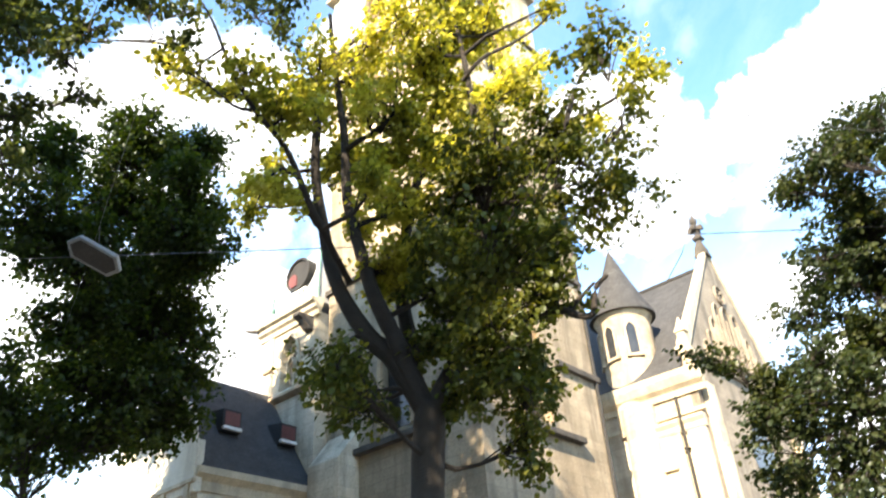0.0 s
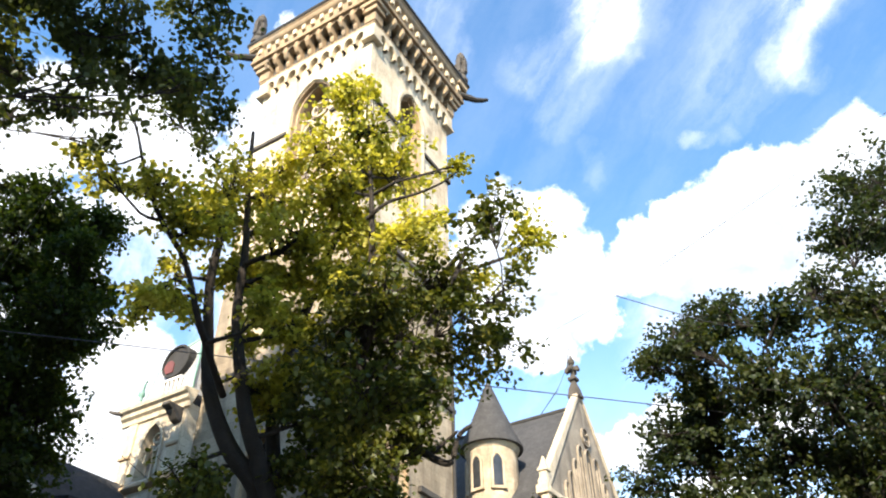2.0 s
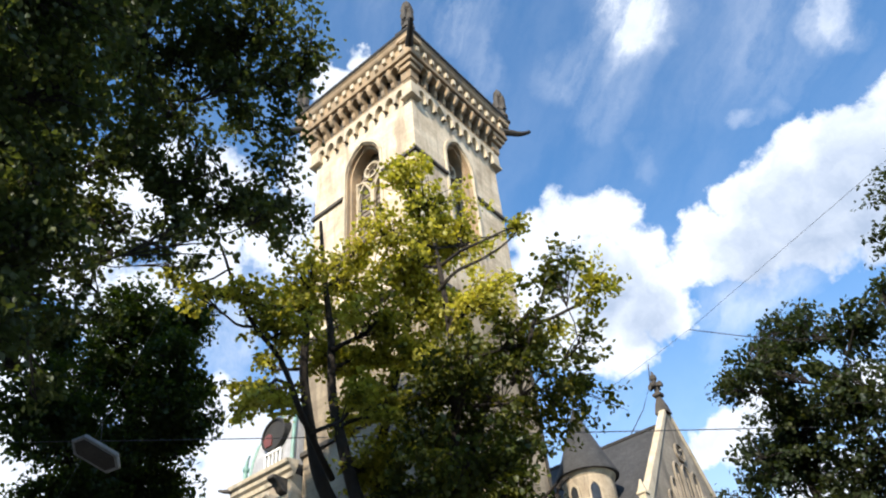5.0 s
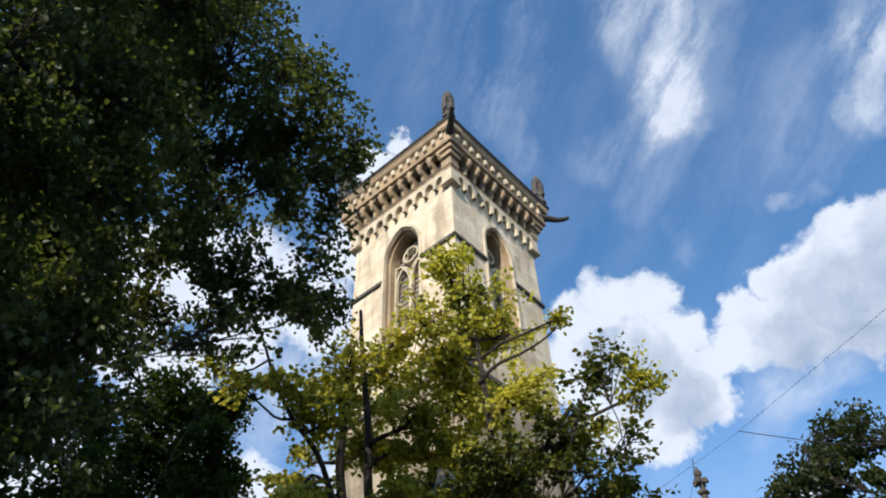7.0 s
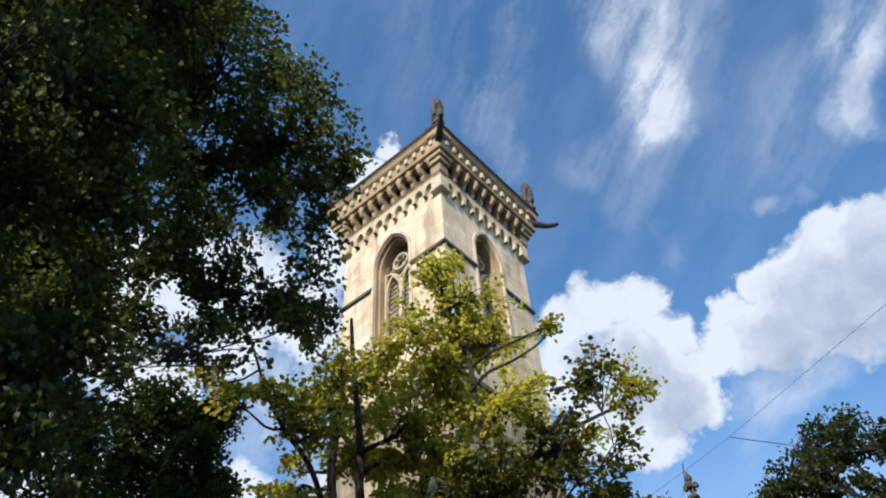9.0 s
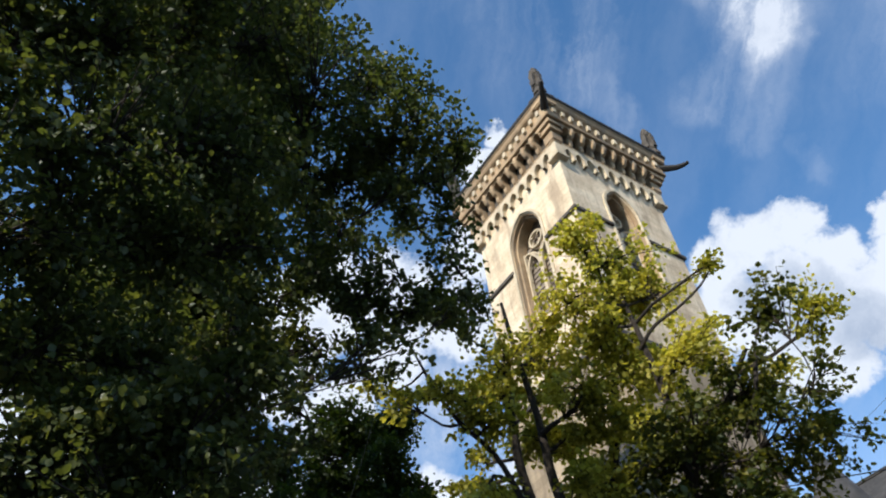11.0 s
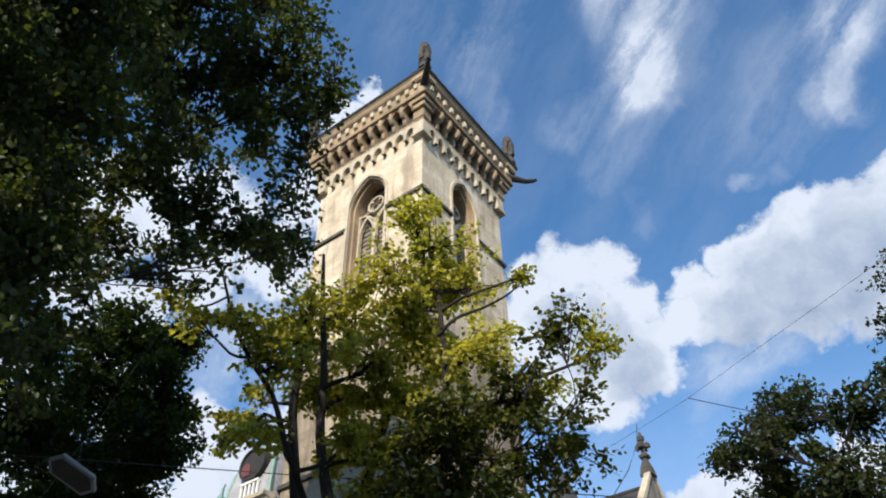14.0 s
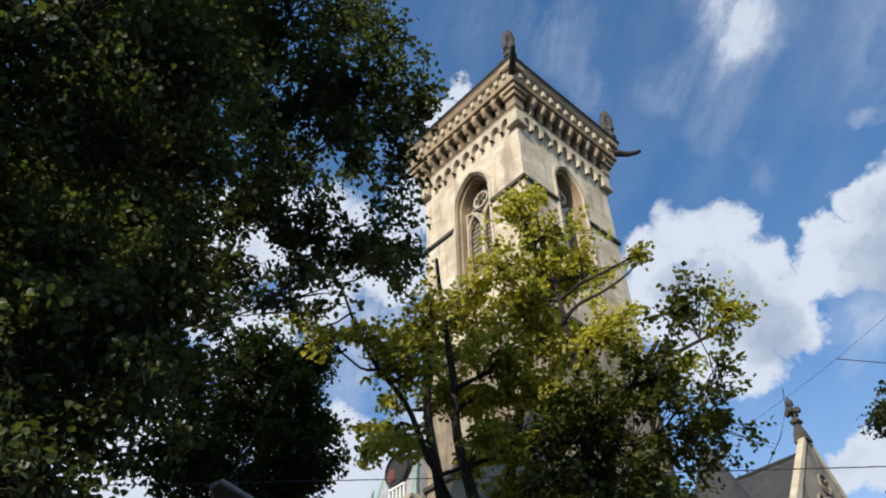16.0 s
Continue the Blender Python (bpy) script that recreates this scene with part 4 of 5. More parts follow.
def tree(label, base, fork, thick, clumps, material, seed, leaf=0.16, rich=1.0, limb=0.5, droop=0.5, limbs=(), tight=0.2, lower=None, lower_material=None):
    """A tree: trunk to the fork, limbs that reach each clump of the crown, twigs and leaves round them."""
    rng = np.random.default_rng(seed)
    root = thing("tree", label, "tree", base)
    inv = Matrix.Translation(-Vector(base))
    b, f = Vector(base), Vector(fork)
    wood = Shape()
    trunk = [b.lerp(f, t) + Vector((0.12 * math.sin(5 * t + seed), 0.12 * math.cos(4 * t + seed), 0)) for t in (0, 0.04, 0.12, 0.3, 0.5, 0.7, 0.85, 1.0)]
    wood.tube(trunk, [thick * k for k in (1.7, 1.35, 1.12, 1.0, 0.94, 0.92, 0.95, 0.9)], 14)
    nodes = [(trunk[-2], thick * 0.8), (trunk[-1], thick * 0.85)]
    for girth, tip, way in limbs:
        # main limbs drawn along their bends, each bend softened
        pts = [Vector(p) for p in way]
        fine = []
        for i in range(len(pts) - 1):
            p0, p1, p2, p3 = pts[max(i - 1, 0)], pts[i], pts[i + 1], pts[min(i + 2, len(pts) - 1)]
            for t in (0, 0.25, 0.5, 0.75):
                fine.append(0.5 * (2 * p1 + (p2 - p0) * t + (2 * p0 - 5 * p1 + 4 * p2 - p3) * t * t + (3 * p1 - p0 - 3 * p2 + p3) * t ** 3))
        fine.append(pts[-1])
        n = len(fine) - 1
        rad = [girth + (tip - girth) * i / n for i in range(n + 1)]
        wood.tube(fine, rad, 9)
        if tip < 0.04 and girth < 0.08:
            continue
        nodes += [(p, q) for p, q in zip(fine[2:], rad[2:])]
    order = sorted(clumps, key=lambda c: (Vector(c[:3]) - f).length)
    sets = {False: ([], [], []), True: ([], [], [])}
    for x, y, z, r in order:
        c = Vector((x, y, z))
        # nearest point of the wood that lies lower or nearer to the trunk
        best = min(nodes, key=lambda q: (q[0] - c).length * (1.0 if q[0].z < c.z else 1.35) + 0.5 * max(0, 0.10 - q[1]) * 30)
        start, r0 = best[0].copy(), best[1]
        length = (c - start).length
        r1 = max(0.02, min(r0 * 0.72, limb * (0.035 + 0.03 * r)))
        bend = Vector(rng.normal(0, 0.10 * length, 3)) + Vector((0, 0, -0.10 * length if c.z > start.z else 0.12 * length))
        steps = max(4, int(length / 0.6))
        pts, rad = [], []
        for i in range(steps + 1):
            t = i / steps
            p = start.lerp(c, t) + bend * 4 * t * (1 - t) * 0.6 + Vector(rng.normal(0, 0.04, 3)) * (0 < i)
            pts.append(p), rad.append(max(0.015, min(r0 * 0.8, r1 * 1.7) * (1 - t) + r1 * 0.5 * t))
        wood.tube(pts, rad, 7)
        nodes += [(p, q) for p, q in zip(pts[1:], rad[1:])]
        # twigs
        skew = np.diag(rng.uniform(0.75, 1.25, 3) * np.array([1, 1, 0.8])) + rng.normal(0, 0.18, (3, 3))
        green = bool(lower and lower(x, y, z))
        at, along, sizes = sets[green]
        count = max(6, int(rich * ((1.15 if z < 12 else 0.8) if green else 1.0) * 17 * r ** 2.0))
        for _ in range(count):
            d = rng.normal(0, 1, 3)
            d /= np.linalg.norm(d)
            e = np.array(c) + (skew @ d) * r * (0.25 + 1.15 * rng.random() ** 0.8)
            s = pts[int(rng.integers(max(1, steps // 2), steps + 1))]
            mid = (np.array(s) + e) / 2 + np.array([0, 0, 0.12 * r])
            wood.tube([s, mid, e], [0.022, 0.014, 0.006], 4)
            k = int(rng.integers(12, 40))
            spread = tight
            out = e - np.array(s)
            tpos = rng.uniform(0.3, 1.1, (k, 1))
            p = mid + (e - mid) * tpos + rng.normal(0, spread, (k, 3)) * np.array([1, 1, 0.6])
            a = rng.normal(0, 0.7, (k, 3)) + out / (np.linalg.norm(out) + 1e-6) * 0.5 + np.array([0, 0, -droop])
            at.append(p), along.append(a), sizes.append(leaf * rng.uniform(0.6, 1.25, k))
    part("trunk", wood, BARK, root, "dark bark trunk and limbs", 0, True)
    for green, (at, along, sizes) in sets.items():
        if at:
            at, along, sizes = np.concatenate(at), np.concatenate(along), np.concatenate(sizes)
            up = rng.normal(0, 0.55, at.shape) + np.array([0, 0, 1.0])
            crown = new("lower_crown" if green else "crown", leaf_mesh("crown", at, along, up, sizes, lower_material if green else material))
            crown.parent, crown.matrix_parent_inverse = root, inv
            tagged(crown, "lower leaves coloured dark green for shade" if green else "", kind="stuff")
    return root


MAPLE = [(7.4, -10.1, 19.5, 0.7), (7.2, -8.6, 19.4, 1.1), (6.5, -10.1, 17.7, 0.9), (7.7, -7.9, 17.9, 1.0), (4.2, -10.9, 16.8, 1.0), (5.2, -13.6, 14.2, 0.6), (4.8, -14.8, 13.7, 0.4), (4.3, -9.5, 17.3, 1.0),
         (5.1, -12.5, 13.8, 0.8), (4.9, -12.9, 11.6, 0.6), (3.5, -9.2, 15.1, 1.2), (6.1, -9.9, 14.8, 1.1), (6.0, -7.9, 16.5, 1.3), (8.4, -8.1, 15.2, 1.1), (8.9, -6.9, 14.0, 1.1), (10.9, -8.3, 14.7, 0.7),
         (10.9, -6.0, 15.6, 0.7), (9.3, -5.6, 12.9, 0.9), (7.2, -8.6, 12.6, 1.3), (7.9, -7.0, 12.6, 1.2), (5.6, -9.1, 12.6, 0.8), (8.7, -10.1, 9.4, 1.1), (6.6, -7.8, 9.1, 1.0), (7.6, -8.0, 7.5, 0.5), (5.7, -11.4, 7.7, 0.6)]
MAPLE_FILL = [(5.2, -10.0, 17.7, 0.6), (6.6, -7.8, 18.3, 1.1), (6.5, -9.3, 16.8, 1.1), (3.8, -11.1, 16.0, 0.9), (6.4, -8.7, 14.0, 1.1), (6.5, -11.3, 11.7, 0.7), (3.7, -11.1, 12.9, 0.6), (9.3, -7.1, 12.7, 0.8), (10.6, -7.5, 12.8, 0.6), (8.7, -9.6, 12.5, 1.0), (8.1, -6.8, 11.3, 0.8), (6.8, -9.2, 11.3, 0.9), (6.1, -8.8, 10.3, 0.8), (7.4, -7.2, 10.0, 0.8), (7.3, -7.9, 8.6, 0.7), (2.0, -12.6, 16.6, 0.6), (3.0, -14.4, 15.2, 0.4), (5.2, -9.2, 14.3, 0.9)]
MAPLE_INNER = [(9.75, -7.5, 17.6, 0.3), (4.7, -8.5, 11.0, 0.8), (5.5, -8.5, 9.2, 0.7), (6.5, -8.1, 7.9, 0.8), (5.1, -7.6, 7.9, 0.7), (7.3, -6.7, 11.1, 0.8), (7.5, -6.1, 10.0, 0.6), (3.1, -9.6, 9.0, 0.7), (6.4, -6.9, 12.4, 1.0), (5.7, -7.0, 10.9, 1.0), (4.5, -9.1, 11.2, 0.5), (6.8, -6.4, 8.6, 0.6), (4.1, -9.4, 8.2, 0.6)]
MAPLE_LOW = [(3.7, -9.3, 8.9, 0.6), (3.9, -9.1, 7.9, 0.7), (3.5, -9.5, 8.4, 0.5), (6.7, -6.8, 8.1, 0.8), (6.6, -6.9, 7.2, 0.7), (6.8, -6.7, 6.4, 0.5), (6.4, -7.1, 8.9, 0.8), (5.9, -7.5, 10.0, 0.9), (6.2, -7.2, 10.9, 0.9),
             (3.8, -9.5, 16.2, 0.7), (4.3, -9.1, 14.6, 0.7), (4.9, -8.6, 13.5, 0.8), (4.1, -9.3, 12.8, 0.7), (5.1, -8.4, 11.9, 0.8), (4.6, -8.9, 11.3, 0.8), (5.9, -7.7, 13.4, 0.8), (5.9, -7.7, 11.7, 0.9),
             (6.8, -7.0, 12.3, 0.8), (2.2, -11.0, 14.0, 0.6), (2.4, -10.8, 14.7, 0.5), (1.9, -11.2, 13.4, 0.4), (7.2, -6.6, 14.4, 0.8), (5.6, -8.0, 14.9, 0.8), (8.9, -5.2, 15.1, 0.6), (9.0, -5.1, 13.4, 0.5)]
MAPLE_LIMBS = [(0.27, 0.10, [(5.05, -8.2, 7.7), (4.58, -8.71, 9.00), (4.18, -9.11, 9.62), (3.84, -9.50, 10.47), (3.60, -9.78, 11.40), (3.46, -9.94, 12.54), (3.6, -10.4, 14.2), (4.2, -10.8, 16.0)]),
               (0.24, 0.05, [(5.05, -8.25, 7.8), (4.80, -8.91, 9.42), (4.65, -9.35, 10.34), (4.50, -9.65, 11.51), (4.20, -9.84, 13.24), (4.3, -10.04, 15.14), (4.3, -10.4, 17.4), (4.3, -10.6, 19.25)]),
               (0.20, 0.05, [(4.9, -8.4, 9.0), (4.3, -8.20, 11.53), (4.5, -7.9, 13.51), (5.2, -7.8, 15.82), (6.2, -8.0, 18.0), (7.0, -9.0, 19.6)]),
               (0.26, 0.06, [(5.15, -8.15, 7.8), (5.42, -7.53, 9.04), (5.64, -7.09, 9.81), (6.15, -6.58, 11.51), (6.84, -6.10, 13.84), (7.73, -5.9, 15.2), (8.56, -5.8, 16.0)]),
               (0.17, 0.05, [(5.64, -7.09, 9.81), (6.5, -7.6, 11.5), (7.2, -8.2, 13.6), (7.4, -8.6, 16.0), (7.3, -8.8, 18.4)])]
MAPLE_TWIGS = [(0.13, 0.05, [(5.6, -7.05, 9.8), (6.82, -6.59, 9.97), (7.54, -6.36, 9.93), (8.06, -6.29, 9.60), (8.38, -6.23, 9.54), (8.53, -6.15, 10.16), (8.80, -6.00, 10.44)]),
               (0.06, 0.03, [(7.75, -6.3, 9.8), (8.13, -6.14, 10.11), (8.52, -6.15, 10.31)]),
               (0.09, 0.02, [(4.0, -9.6, 11.0), (4.7, -11.3, 11.9), (4.90, -12.22, 12.99), (4.87, -13.10, 13.64), (4.73, -13.67, 14.53), (4.65, -14.18, 15.63), (4.56, -14.53, 16.25)]),
               (0.07, 0.03, [(8.2, -7.0, 13.0), (9.31, -7.78, 13.23), (9.74, -7.54, 14.53), (10.15, -7.34, 15.23), (10.52, -7.16, 15.45)]),
               (0.06, 0.02, [(7.3, -8.7, 15.8), (7.95, -8.64, 16.15), (8.61, -8.19, 16.51), (9.25, -7.81, 16.95), (9.72, -7.55, 17.53)])]


def in_shade(x, y, z):
    """Clumps on the maple's shaded side, whose shade is put into darker green leaves."""
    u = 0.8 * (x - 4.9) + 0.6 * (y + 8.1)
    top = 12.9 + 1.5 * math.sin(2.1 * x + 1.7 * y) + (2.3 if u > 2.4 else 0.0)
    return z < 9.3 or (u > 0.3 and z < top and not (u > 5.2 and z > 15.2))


tree("maple with yellowing green crown in front of the church tower", (4.9, -8.1, 0.2), (5.1, -8.2, 7.9), 0.38, MAPLE + [(x, y, z, 0.85 * r) for x, y, z, r in MAPLE_FILL + MAPLE_INNER + MAPLE_LOW], LEAF_YELLOW, 1, 0.15, 2.5, 0.8, 0.5, MAPLE_LIMBS + MAPLE_TWIGS, 0.14, in_shade, LEAF_SHADED)
FAR = [(-6.8, -10.9, 20.8, 1.1), (-7.3, -8.9, 22.0, 1.3), (-6.0, -8.1, 21.9, 0.9), (-8.4, -11.0, 19.5, 1.5), (-7.7, -9.0, 19.3, 1.9), (-5.0, -8.7, 18.1, 0.9), (-6.4, -12.5, 15.5, 1.3), (-8.6, -8.9, 17.2, 1.9),
       (-5.7, -8.4, 16.4, 1.1), (-6.9, -11.3, 13.9, 1.5), (-8.8, -8.0, 15.0, 1.9), (-6.4, -7.9, 14.8, 0.8), (-9.0, -10.4, 12.6, 1.3), (-7.2, -9.4, 11.7, 1.7), (-7.1, -7.8, 13.1, 1.1), (-6.9, -12.3, 9.9, 1.6),
       (-8.0, -9.6, 10.6, 1.2), (-8.0, -7.5, 11.4, 1.2), (-7.1, -14.0, 10.9, 1.7)]
# The last clump is hidden behind the crown, added to shade the tower.
FAR_BACK = [(-6.2, -13.7, 19.0, 1.2), (-6.3, -11.1, 21.3, 1.1), (-4.3, -9.7, 19.0, 0.9), (-4.7, -9.4, 16.7, 1.1), (-5.1, -13.4, 15.4, 1.7), (-11.0, -9.0, 15.5, 1.6)]
tree("dense dark green tree in front of the slate-roofed house", (-7.6, -11.4, 0.2), (-7.6, -11.0, 6.5), 0.32, FAR + FAR_BACK, LEAF_GREEN, 2, 0.18, 3.2, 0.9)
NEAR = [(9.4, -24.2, 15.1, 1.2), (9.2, -23.1, 16.0, 1.3), (9.2, -21.8, 17.5, 1.4), (9.4, -20.5, 18.4, 1.2), (9.7, -19.4, 17.0, 1.0), (9.1, -17.7, 19.9, 0.9), (9.3, -16.5, 19.7, 0.7), (8.5, -17.7, 17.7, 1.0), (7.8, -15.2, 19.4, 0.8), (9.2, -23.4, 12.8, 1.1), (9.2, -22.3, 13.5, 1.1), (9.3, -20.9, 14.2, 1.2), (8.0, -19.0, 16.4, 1.1), (8.1, -22.8, 12.0, 1.1), (8.1, -21.4, 12.5, 1.1), (8.4, -20.1, 13.1, 1.0), (6.1, -17.1, 17.2, 1.0), (6.2, -14.8, 18.7, 0.6), (6.4, -14.6, 15.9, 0.7), (5.4, -16.1, 15.9, 0.35), (7.1, -22.2, 10.8, 1.1), (7.2, -20.9, 11.0, 1.0), (6.3, -19.4, 12.1, 0.9)]
NEAR_UPPER = [(7.1, -21.7, 9.2, 0.9), (7.3, -20.4, 9.5, 0.8), (6.4, -18.9, 10.6, 0.7), (9.9, -23.0, 19.5, 1.8), (10.5, -24.6, 16.4, 1.6), (9.5, -20.9, 21.7, 1.3), (9.8, -25.0, 12.9, 1.3), (8.6, -24.3, 11.6, 1.3), (7.4, -23.6, 10.2, 1.3), (6.6, -13.5, 16.0, 0.4)]
NEAR_FILL = [(6.5, -19.2, 13.6, 0.9), (6.4, -18.1, 15.5, 0.9), (7.4, -16.6, 18.6, 0.7), (6.8, -17.0, 14.3, 0.5), (7.5, -15.7, 14.2, 0.4), (8.6, -15.8, 13.1, 0.3), (8.1, -16.6, 12.4, 0.3), (6.6, -16.5, 16.4, 0.4), (6.4, -19.7, 12.2, 0.7)]
NEAR_EDGE = [(1.9, -17.3, 15.4, 1.0), (2.9, -16.6, 14.4, 0.8), (2.2, -16.8, 13.1, 0.9), (2.9, -16.3, 15.5, 0.8), (2.6, -16.8, 11.1, 0.5), (3.8, -15.5, 15.9, 0.7), (3.5, -14.2, 17.1, 0.6), (3.8, -12.9, 17.8, 0.7), (4.7, -12.4, 16.8, 0.4), (2.2, -17.9, 12.3, 1.3), (2.8, -15.9, 13.7, 0.4), (4.3, -14.6, 15.1, 0.3), (4.3, -12.4, 18.0, 0.5)]
NEAR_SPRAYS = [(7.0, -16.0, 14.2, 0.5), (7.8, -15.6, 14.7, 0.45), (7.5, -15.1, 14.2, 0.4), (8.9, -17.1, 16.2, 0.7), (9.4, -16.2, 16.2, 0.6), (10.2, -16.4, 16.7, 0.5), (10.0, -17.1, 16.9, 0.7), (6.8, -16.8, 14.5, 0.5), (10.0, -16.1, 16.5, 0.3), (9.4, -17.5, 16.7, 0.7), (8.3, -17.9, 16.2, 0.8), (8.8, -15.6, 15.5, 0.35),
               (7.2, -18.1, 14.3, 0.5), (7.2, -17.3, 14.0, 0.5), (8.0, -16.6, 14.3, 0.4), (7.8, -15.9, 13.8, 0.4), (6.7, -18.4, 14.0, 0.5), (7.0, -16.8, 13.5, 0.45), (8.8, -15.7, 14.5, 0.35), (8.5, -15.2, 13.9, 0.35), (6.4, -16.9, 13.0, 0.45), (7.9, -18.4, 15.0, 0.5), (9.1, -17.3, 15.5, 0.5)]
# Unseen clumps above the view, added to shade the maple's lower crown.
NEAR_SHADE = [(11.0 + 1.4 * i, -23.4 - 0.7 * (i % 2), 18.4, 1.1) for i in range(3)]
NEAR_LOWER = [(7.7, -21.2, 9.5, 0.9), (7.4, -20.8, 8.3, 1.0), (7.8, -20.1, 9.4, 0.9), (7.6, -19.8, 8.2, 0.8), (7.4, -20.4, 7.2, 0.9), (8.3, -19.5, 10.5, 0.7), (8.4, -19.6, 9.0, 0.5), (5.8, -17.7, 13.8, 0.7), (6.9, -21.8, 8.7, 1.2), (7.7, -21.3, 7.0, 1.0)]
tree("large dark linden with dense hanging crown beside the street", (7.6, -22.6, 0.2), (7.6, -22.3, 6.0), 0.45, [(x, y, z, r * 1.08) for x, y, z, r in NEAR + NEAR_UPPER + NEAR_LOWER] + [(x, y, z, r * 0.66) for x, y, z, r in NEAR_EDGE] + NEAR_FILL + NEAR_SPRAYS + NEAR_SHADE, LEAF_DARK, 3, 0.13, 2.5, 0.9, 0.8, (), 0.14)
# Extra tree hidden behind the near linden, added to shade the lower tower.
SHADE_TREE = [(-0.6 + (3.6 if i > 10 else 0.0) + (2.4 if i > 10 else 3.0) * math.cos(2.4 * i), -19.9 + 1.1 * math.sin(2.4 * i), 14.5 + 0.88 * i, 2.0) for i in range(22)]
SHADE_TREE += [(3.0 + 2.4 * math.cos(2.4 * i + 1.0), -21.2 + 0.8 * math.sin(2.4 * i), 23.4 + 0.72 * i, 1.9) for i in range(14)]
tree("tall linden added behind the near one to shade the tower", (0.2, -19.9, 0.2), (0.2, -19.9, 11.0), 0.42, SHADE_TREE, LEAF_DARK, 5, 0.2, 3.3, 0.9)
OVER = [(20.05, -15.85, 11.75, 0.3), (20.9, -15.6, 12.0, 0.6), (21.8, -16.0, 12.6, 1.2), (23.2, -15.2, 13.6, 1.5), (24.6, -17.0, 12.4, 1.6), (25.8, -18.6, 14.5, 1.8), (23.8, -18.2, 15.6, 1.7), (26.4, -15.8, 16.2, 1.8), (24.8, -16.4, 18.2, 1.6)]
tree("linden whose crown hangs in from beside the street", (24.6, -17.4, 0.2), (24.6, -17.3, 7.0), 0.4, OVER, LEAF_GREEN, 9, 0.16, 3.0, 0.9, 0.8)
RIGHT = [(19.4, 1.8, 19.3, 1.0), (18.3, -0.0, 16.6, 0.9), (19.2, 1.9, 17.3, 1.1), (14.6, -0.9, 14.4, 0.9), (13.4, -2.1, 13.3, 0.8), (12.0, -0.2, 14.1, 0.5), (16.0, -1.9, 13.4, 0.9), (17.2, -1.2, 13.9, 1.0),
         (18.2, -0.4, 13.8, 1.1), (13.2, 0.1, 12.9, 1.2), (14.9, -1.5, 11.9, 1.3), (16.3, -1.8, 11.3, 1.3), (17.4, 1.5, 12.2, 1.5), (12.3, -1.3, 11.2, 0.7), (10.8, 1.0, 11.0, 0.8), (13.0, 1.2, 11.5, 1.3),
         (14.8, -0.6, 10.2, 1.4), (16.3, -0.2, 9.8, 1.4), (20.9, -0.3, 17.0, 2.0), (19.6, 0.4, 13.4, 2.0), (18.2, 0.3, 10.0, 1.9), (17.1, 0.2, 8.0, 1.7), (13.8, 0.2, 8.9, 1.5)]
RIGHT_LOW = [(9.4, -1.4, 9.2, 0.7), (9.8, -0.3, 8.3, 1.0), (11.0, -0.5, 8.9, 1.2), (10.6, 0.1, 7.3, 1.3), (12.2, 0.5, 9.6, 1.2), (11.5, -1.3, 5.9, 1.3), (9.8, -2.0, 7.5, 0.6), (9.4, 0.5, 6.7, 0.9), (9.0, -1.5, 9.4, 0.4), (12.4, -0.6, 13.9, 0.8), (13.5, 1.8, 16.1, 1.1), (13.3, 0.2, 12.3, 1.3), (11.9, 1.1, 12.0, 1.0), (11.9, 0.0, 14.1, 0.5)]
RIGHT_BASE = [(17.7, 3.0, 12.4, 1.4), (18.2, 2.3, 10.4, 1.4), (16.8, 2.3, 9.4, 1.3), (17.3, 2.3, 8.3, 1.3), (16.4, 2.3, 7.2, 1.3), (12.6, 0.1, 7.7, 1.3), (14.7, 0.3, 7.1, 1.4), (16.6, -1.9, 6.3, 1.3), (12.2, -2.4, 7.5, 0.9), (14.4, -1.8, 8.3, 1.0), (16.6, 0.7, 8.6, 1.3), (10.9, -1.9, 7.5, 0.6)]
tree("olive green tree with airy crown beside the church", (16.9, 0.6, 0.2), (16.9, 0.5, 6.0), 0.34, RIGHT + RIGHT_LOW + RIGHT_BASE, LEAF_BLUE, 4, 0.14, 2.5, 1.3, 0.5, (), 0.13)

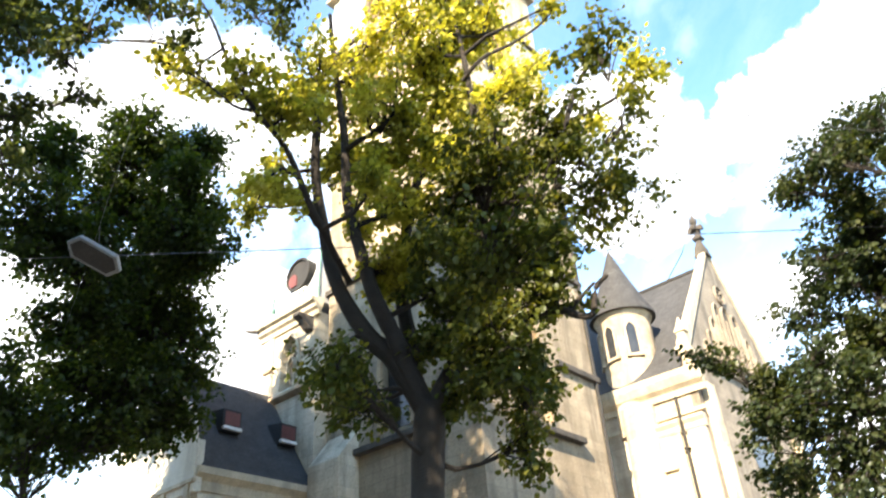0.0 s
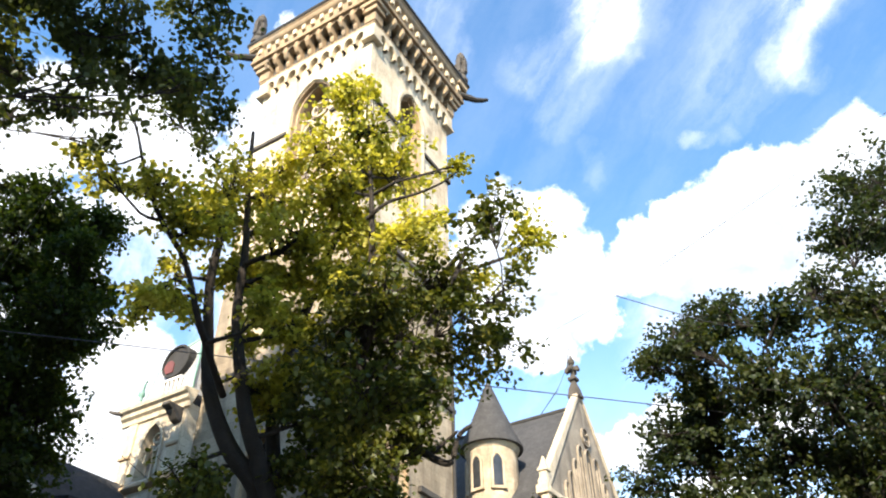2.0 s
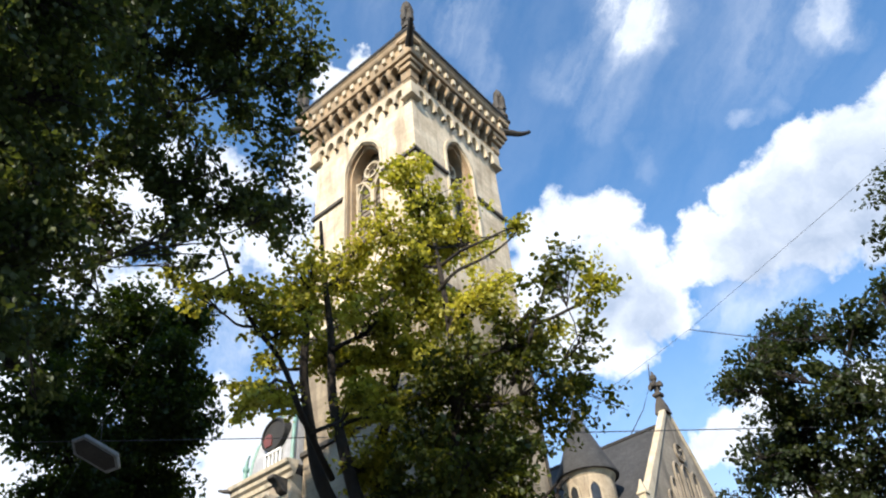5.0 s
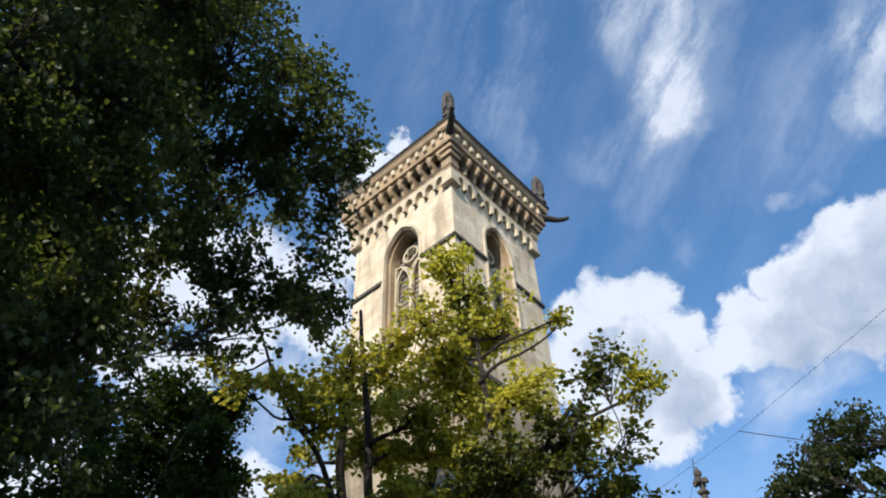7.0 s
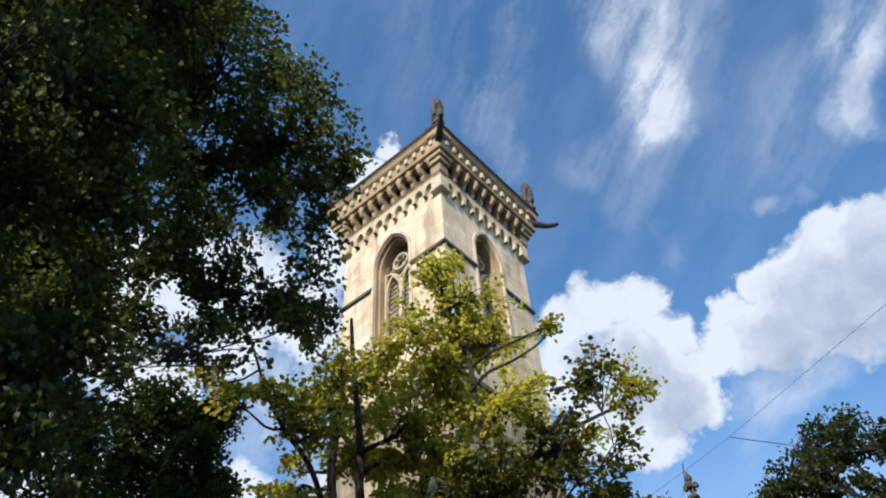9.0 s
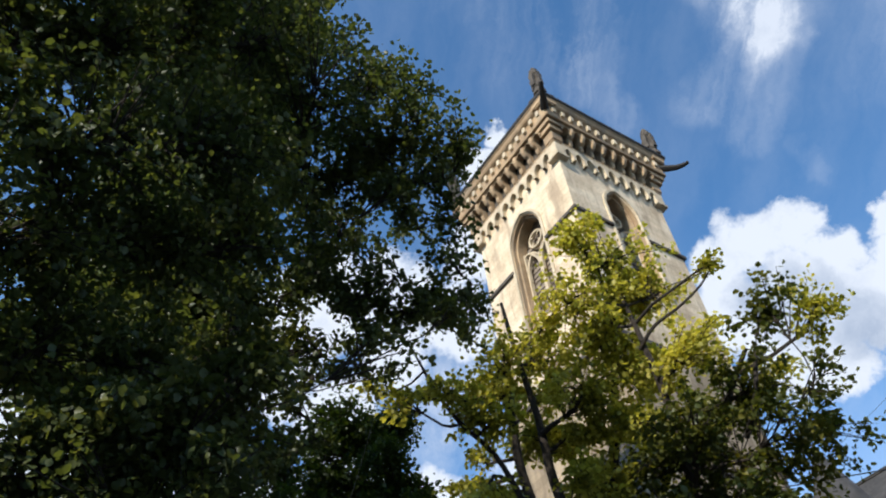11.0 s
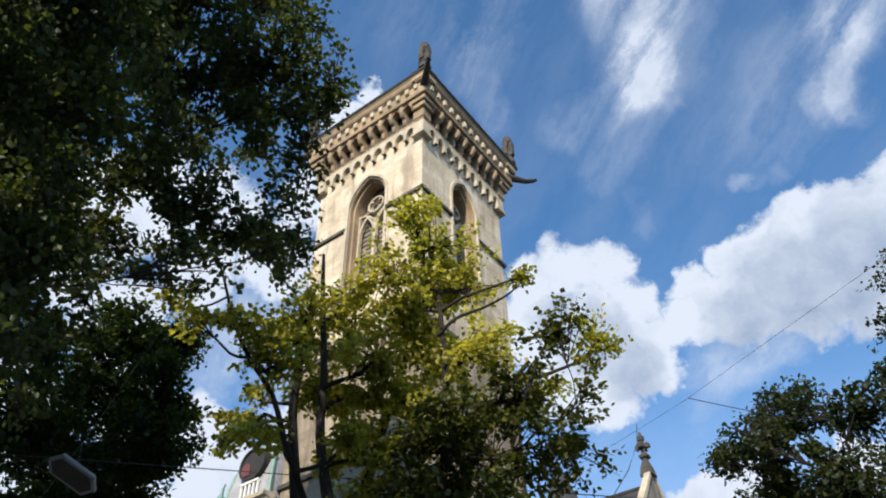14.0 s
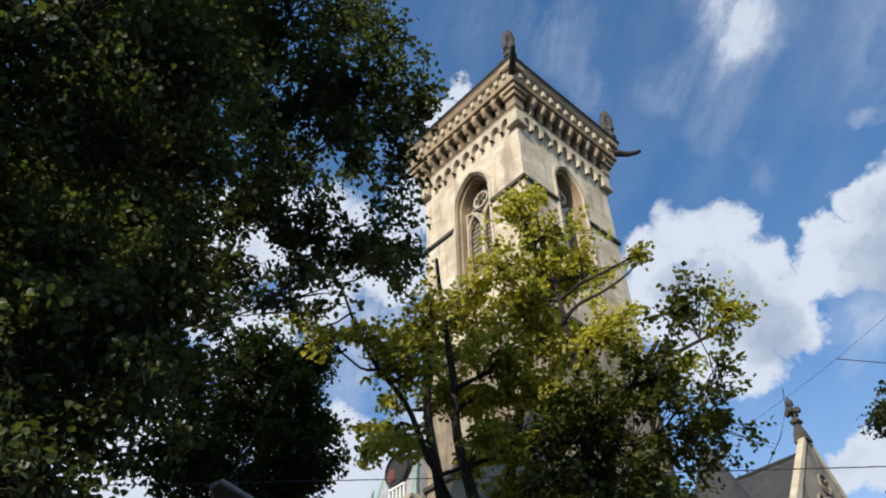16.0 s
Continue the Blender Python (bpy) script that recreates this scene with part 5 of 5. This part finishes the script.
# ---- street lamp and wires ----
LP = Vector((0.0, -14.0, 11.75))
sl = thing("street_lamp", "grey box-shaped street lamp hung from a wire", "street lamp", LP)
long = Vector((0.35, 0.85, -0.42)).normalized()
down = Vector((0.42, -0.19, -0.88))
down = (down - down.dot(long) * long).normalized()
side = (-down).cross(long)
m = Matrix.Translation(LP) @ Matrix((long, side, -down)).transposed().to_4x4()
hexa = ((-1, 0), (-0.7, -1), (0.7, -1), (1, 0), (0.7, 1), (-0.7, 1))
hd = Shape(m)
hd.ring([[(s * a * 0.70, s * b * 0.30, z) for a, b in hexa] for z, s in ((0.0, 0.96), (0.05, 1.0), (0.16, 0.95), (0.26, 0.6), (0.30, 0.3))])
part("housing", hd, LAMP_GREY, sl, "", 0.01)
part("lamp_glass", Shape(m).ring([[(s * a * 0.60, s * b * 0.235, z) for a, b in hexa] for z, s in ((0.005, 1.0), (-0.012, 0.98), (-0.02, 0.9))]), LAMP_GLASS, sl, "dull flat lamp glass", 0.01)
part("hanger", Shape().tube([m @ Vector((0, 0, 0.26)), LP + Vector((0.0, 0, 0.9))], 0.014, 6), WIRE, sl)


def cable(label, a, b, sag, r):
    a, b = Vector(a), Vector(b)
    pts = [a.lerp(b, i / 24) - Vector((0, 0, sag * 4 * (i / 24) * (1 - i / 24))) for i in range(25)]
    ob = part("cable", Shape().tube(pts, r, 5), WIRE)
    return tagged(ob, label, "cable", "overhead wires")


cable("thin dark steel wire strung between trees before the church", (-7.4, -15.6, 14.4), (16.9, 1.95, 11.5), 0.05, 0.016)
KNOT = (12.46, -4.35, 13.9)
cable("thin overhead wire rising across the sky", KNOT, (42.5, -14.95, 16.2), 0.05, 0.005)
cable("thin overhead wire running down into the maple", (8.6, -4.9, 12.65), KNOT, 0.04, 0.005)
cable("short span wire tied to a tree top", KNOT, (14.6, -1.2, 13.9), 0.03, 0.012)
cable("wire that carries the street lamp", LP + Vector((-7.2, 2.3, 1.35)), LP + Vector((7.2, -2.3, 1.35)), 0.45, 0.005)
cable("thin wire sloping from the trees to the chapel wall", (-8.98, -7.6, 16.75), (-8.98, -0.32, 14.35), 0.06, 0.012)
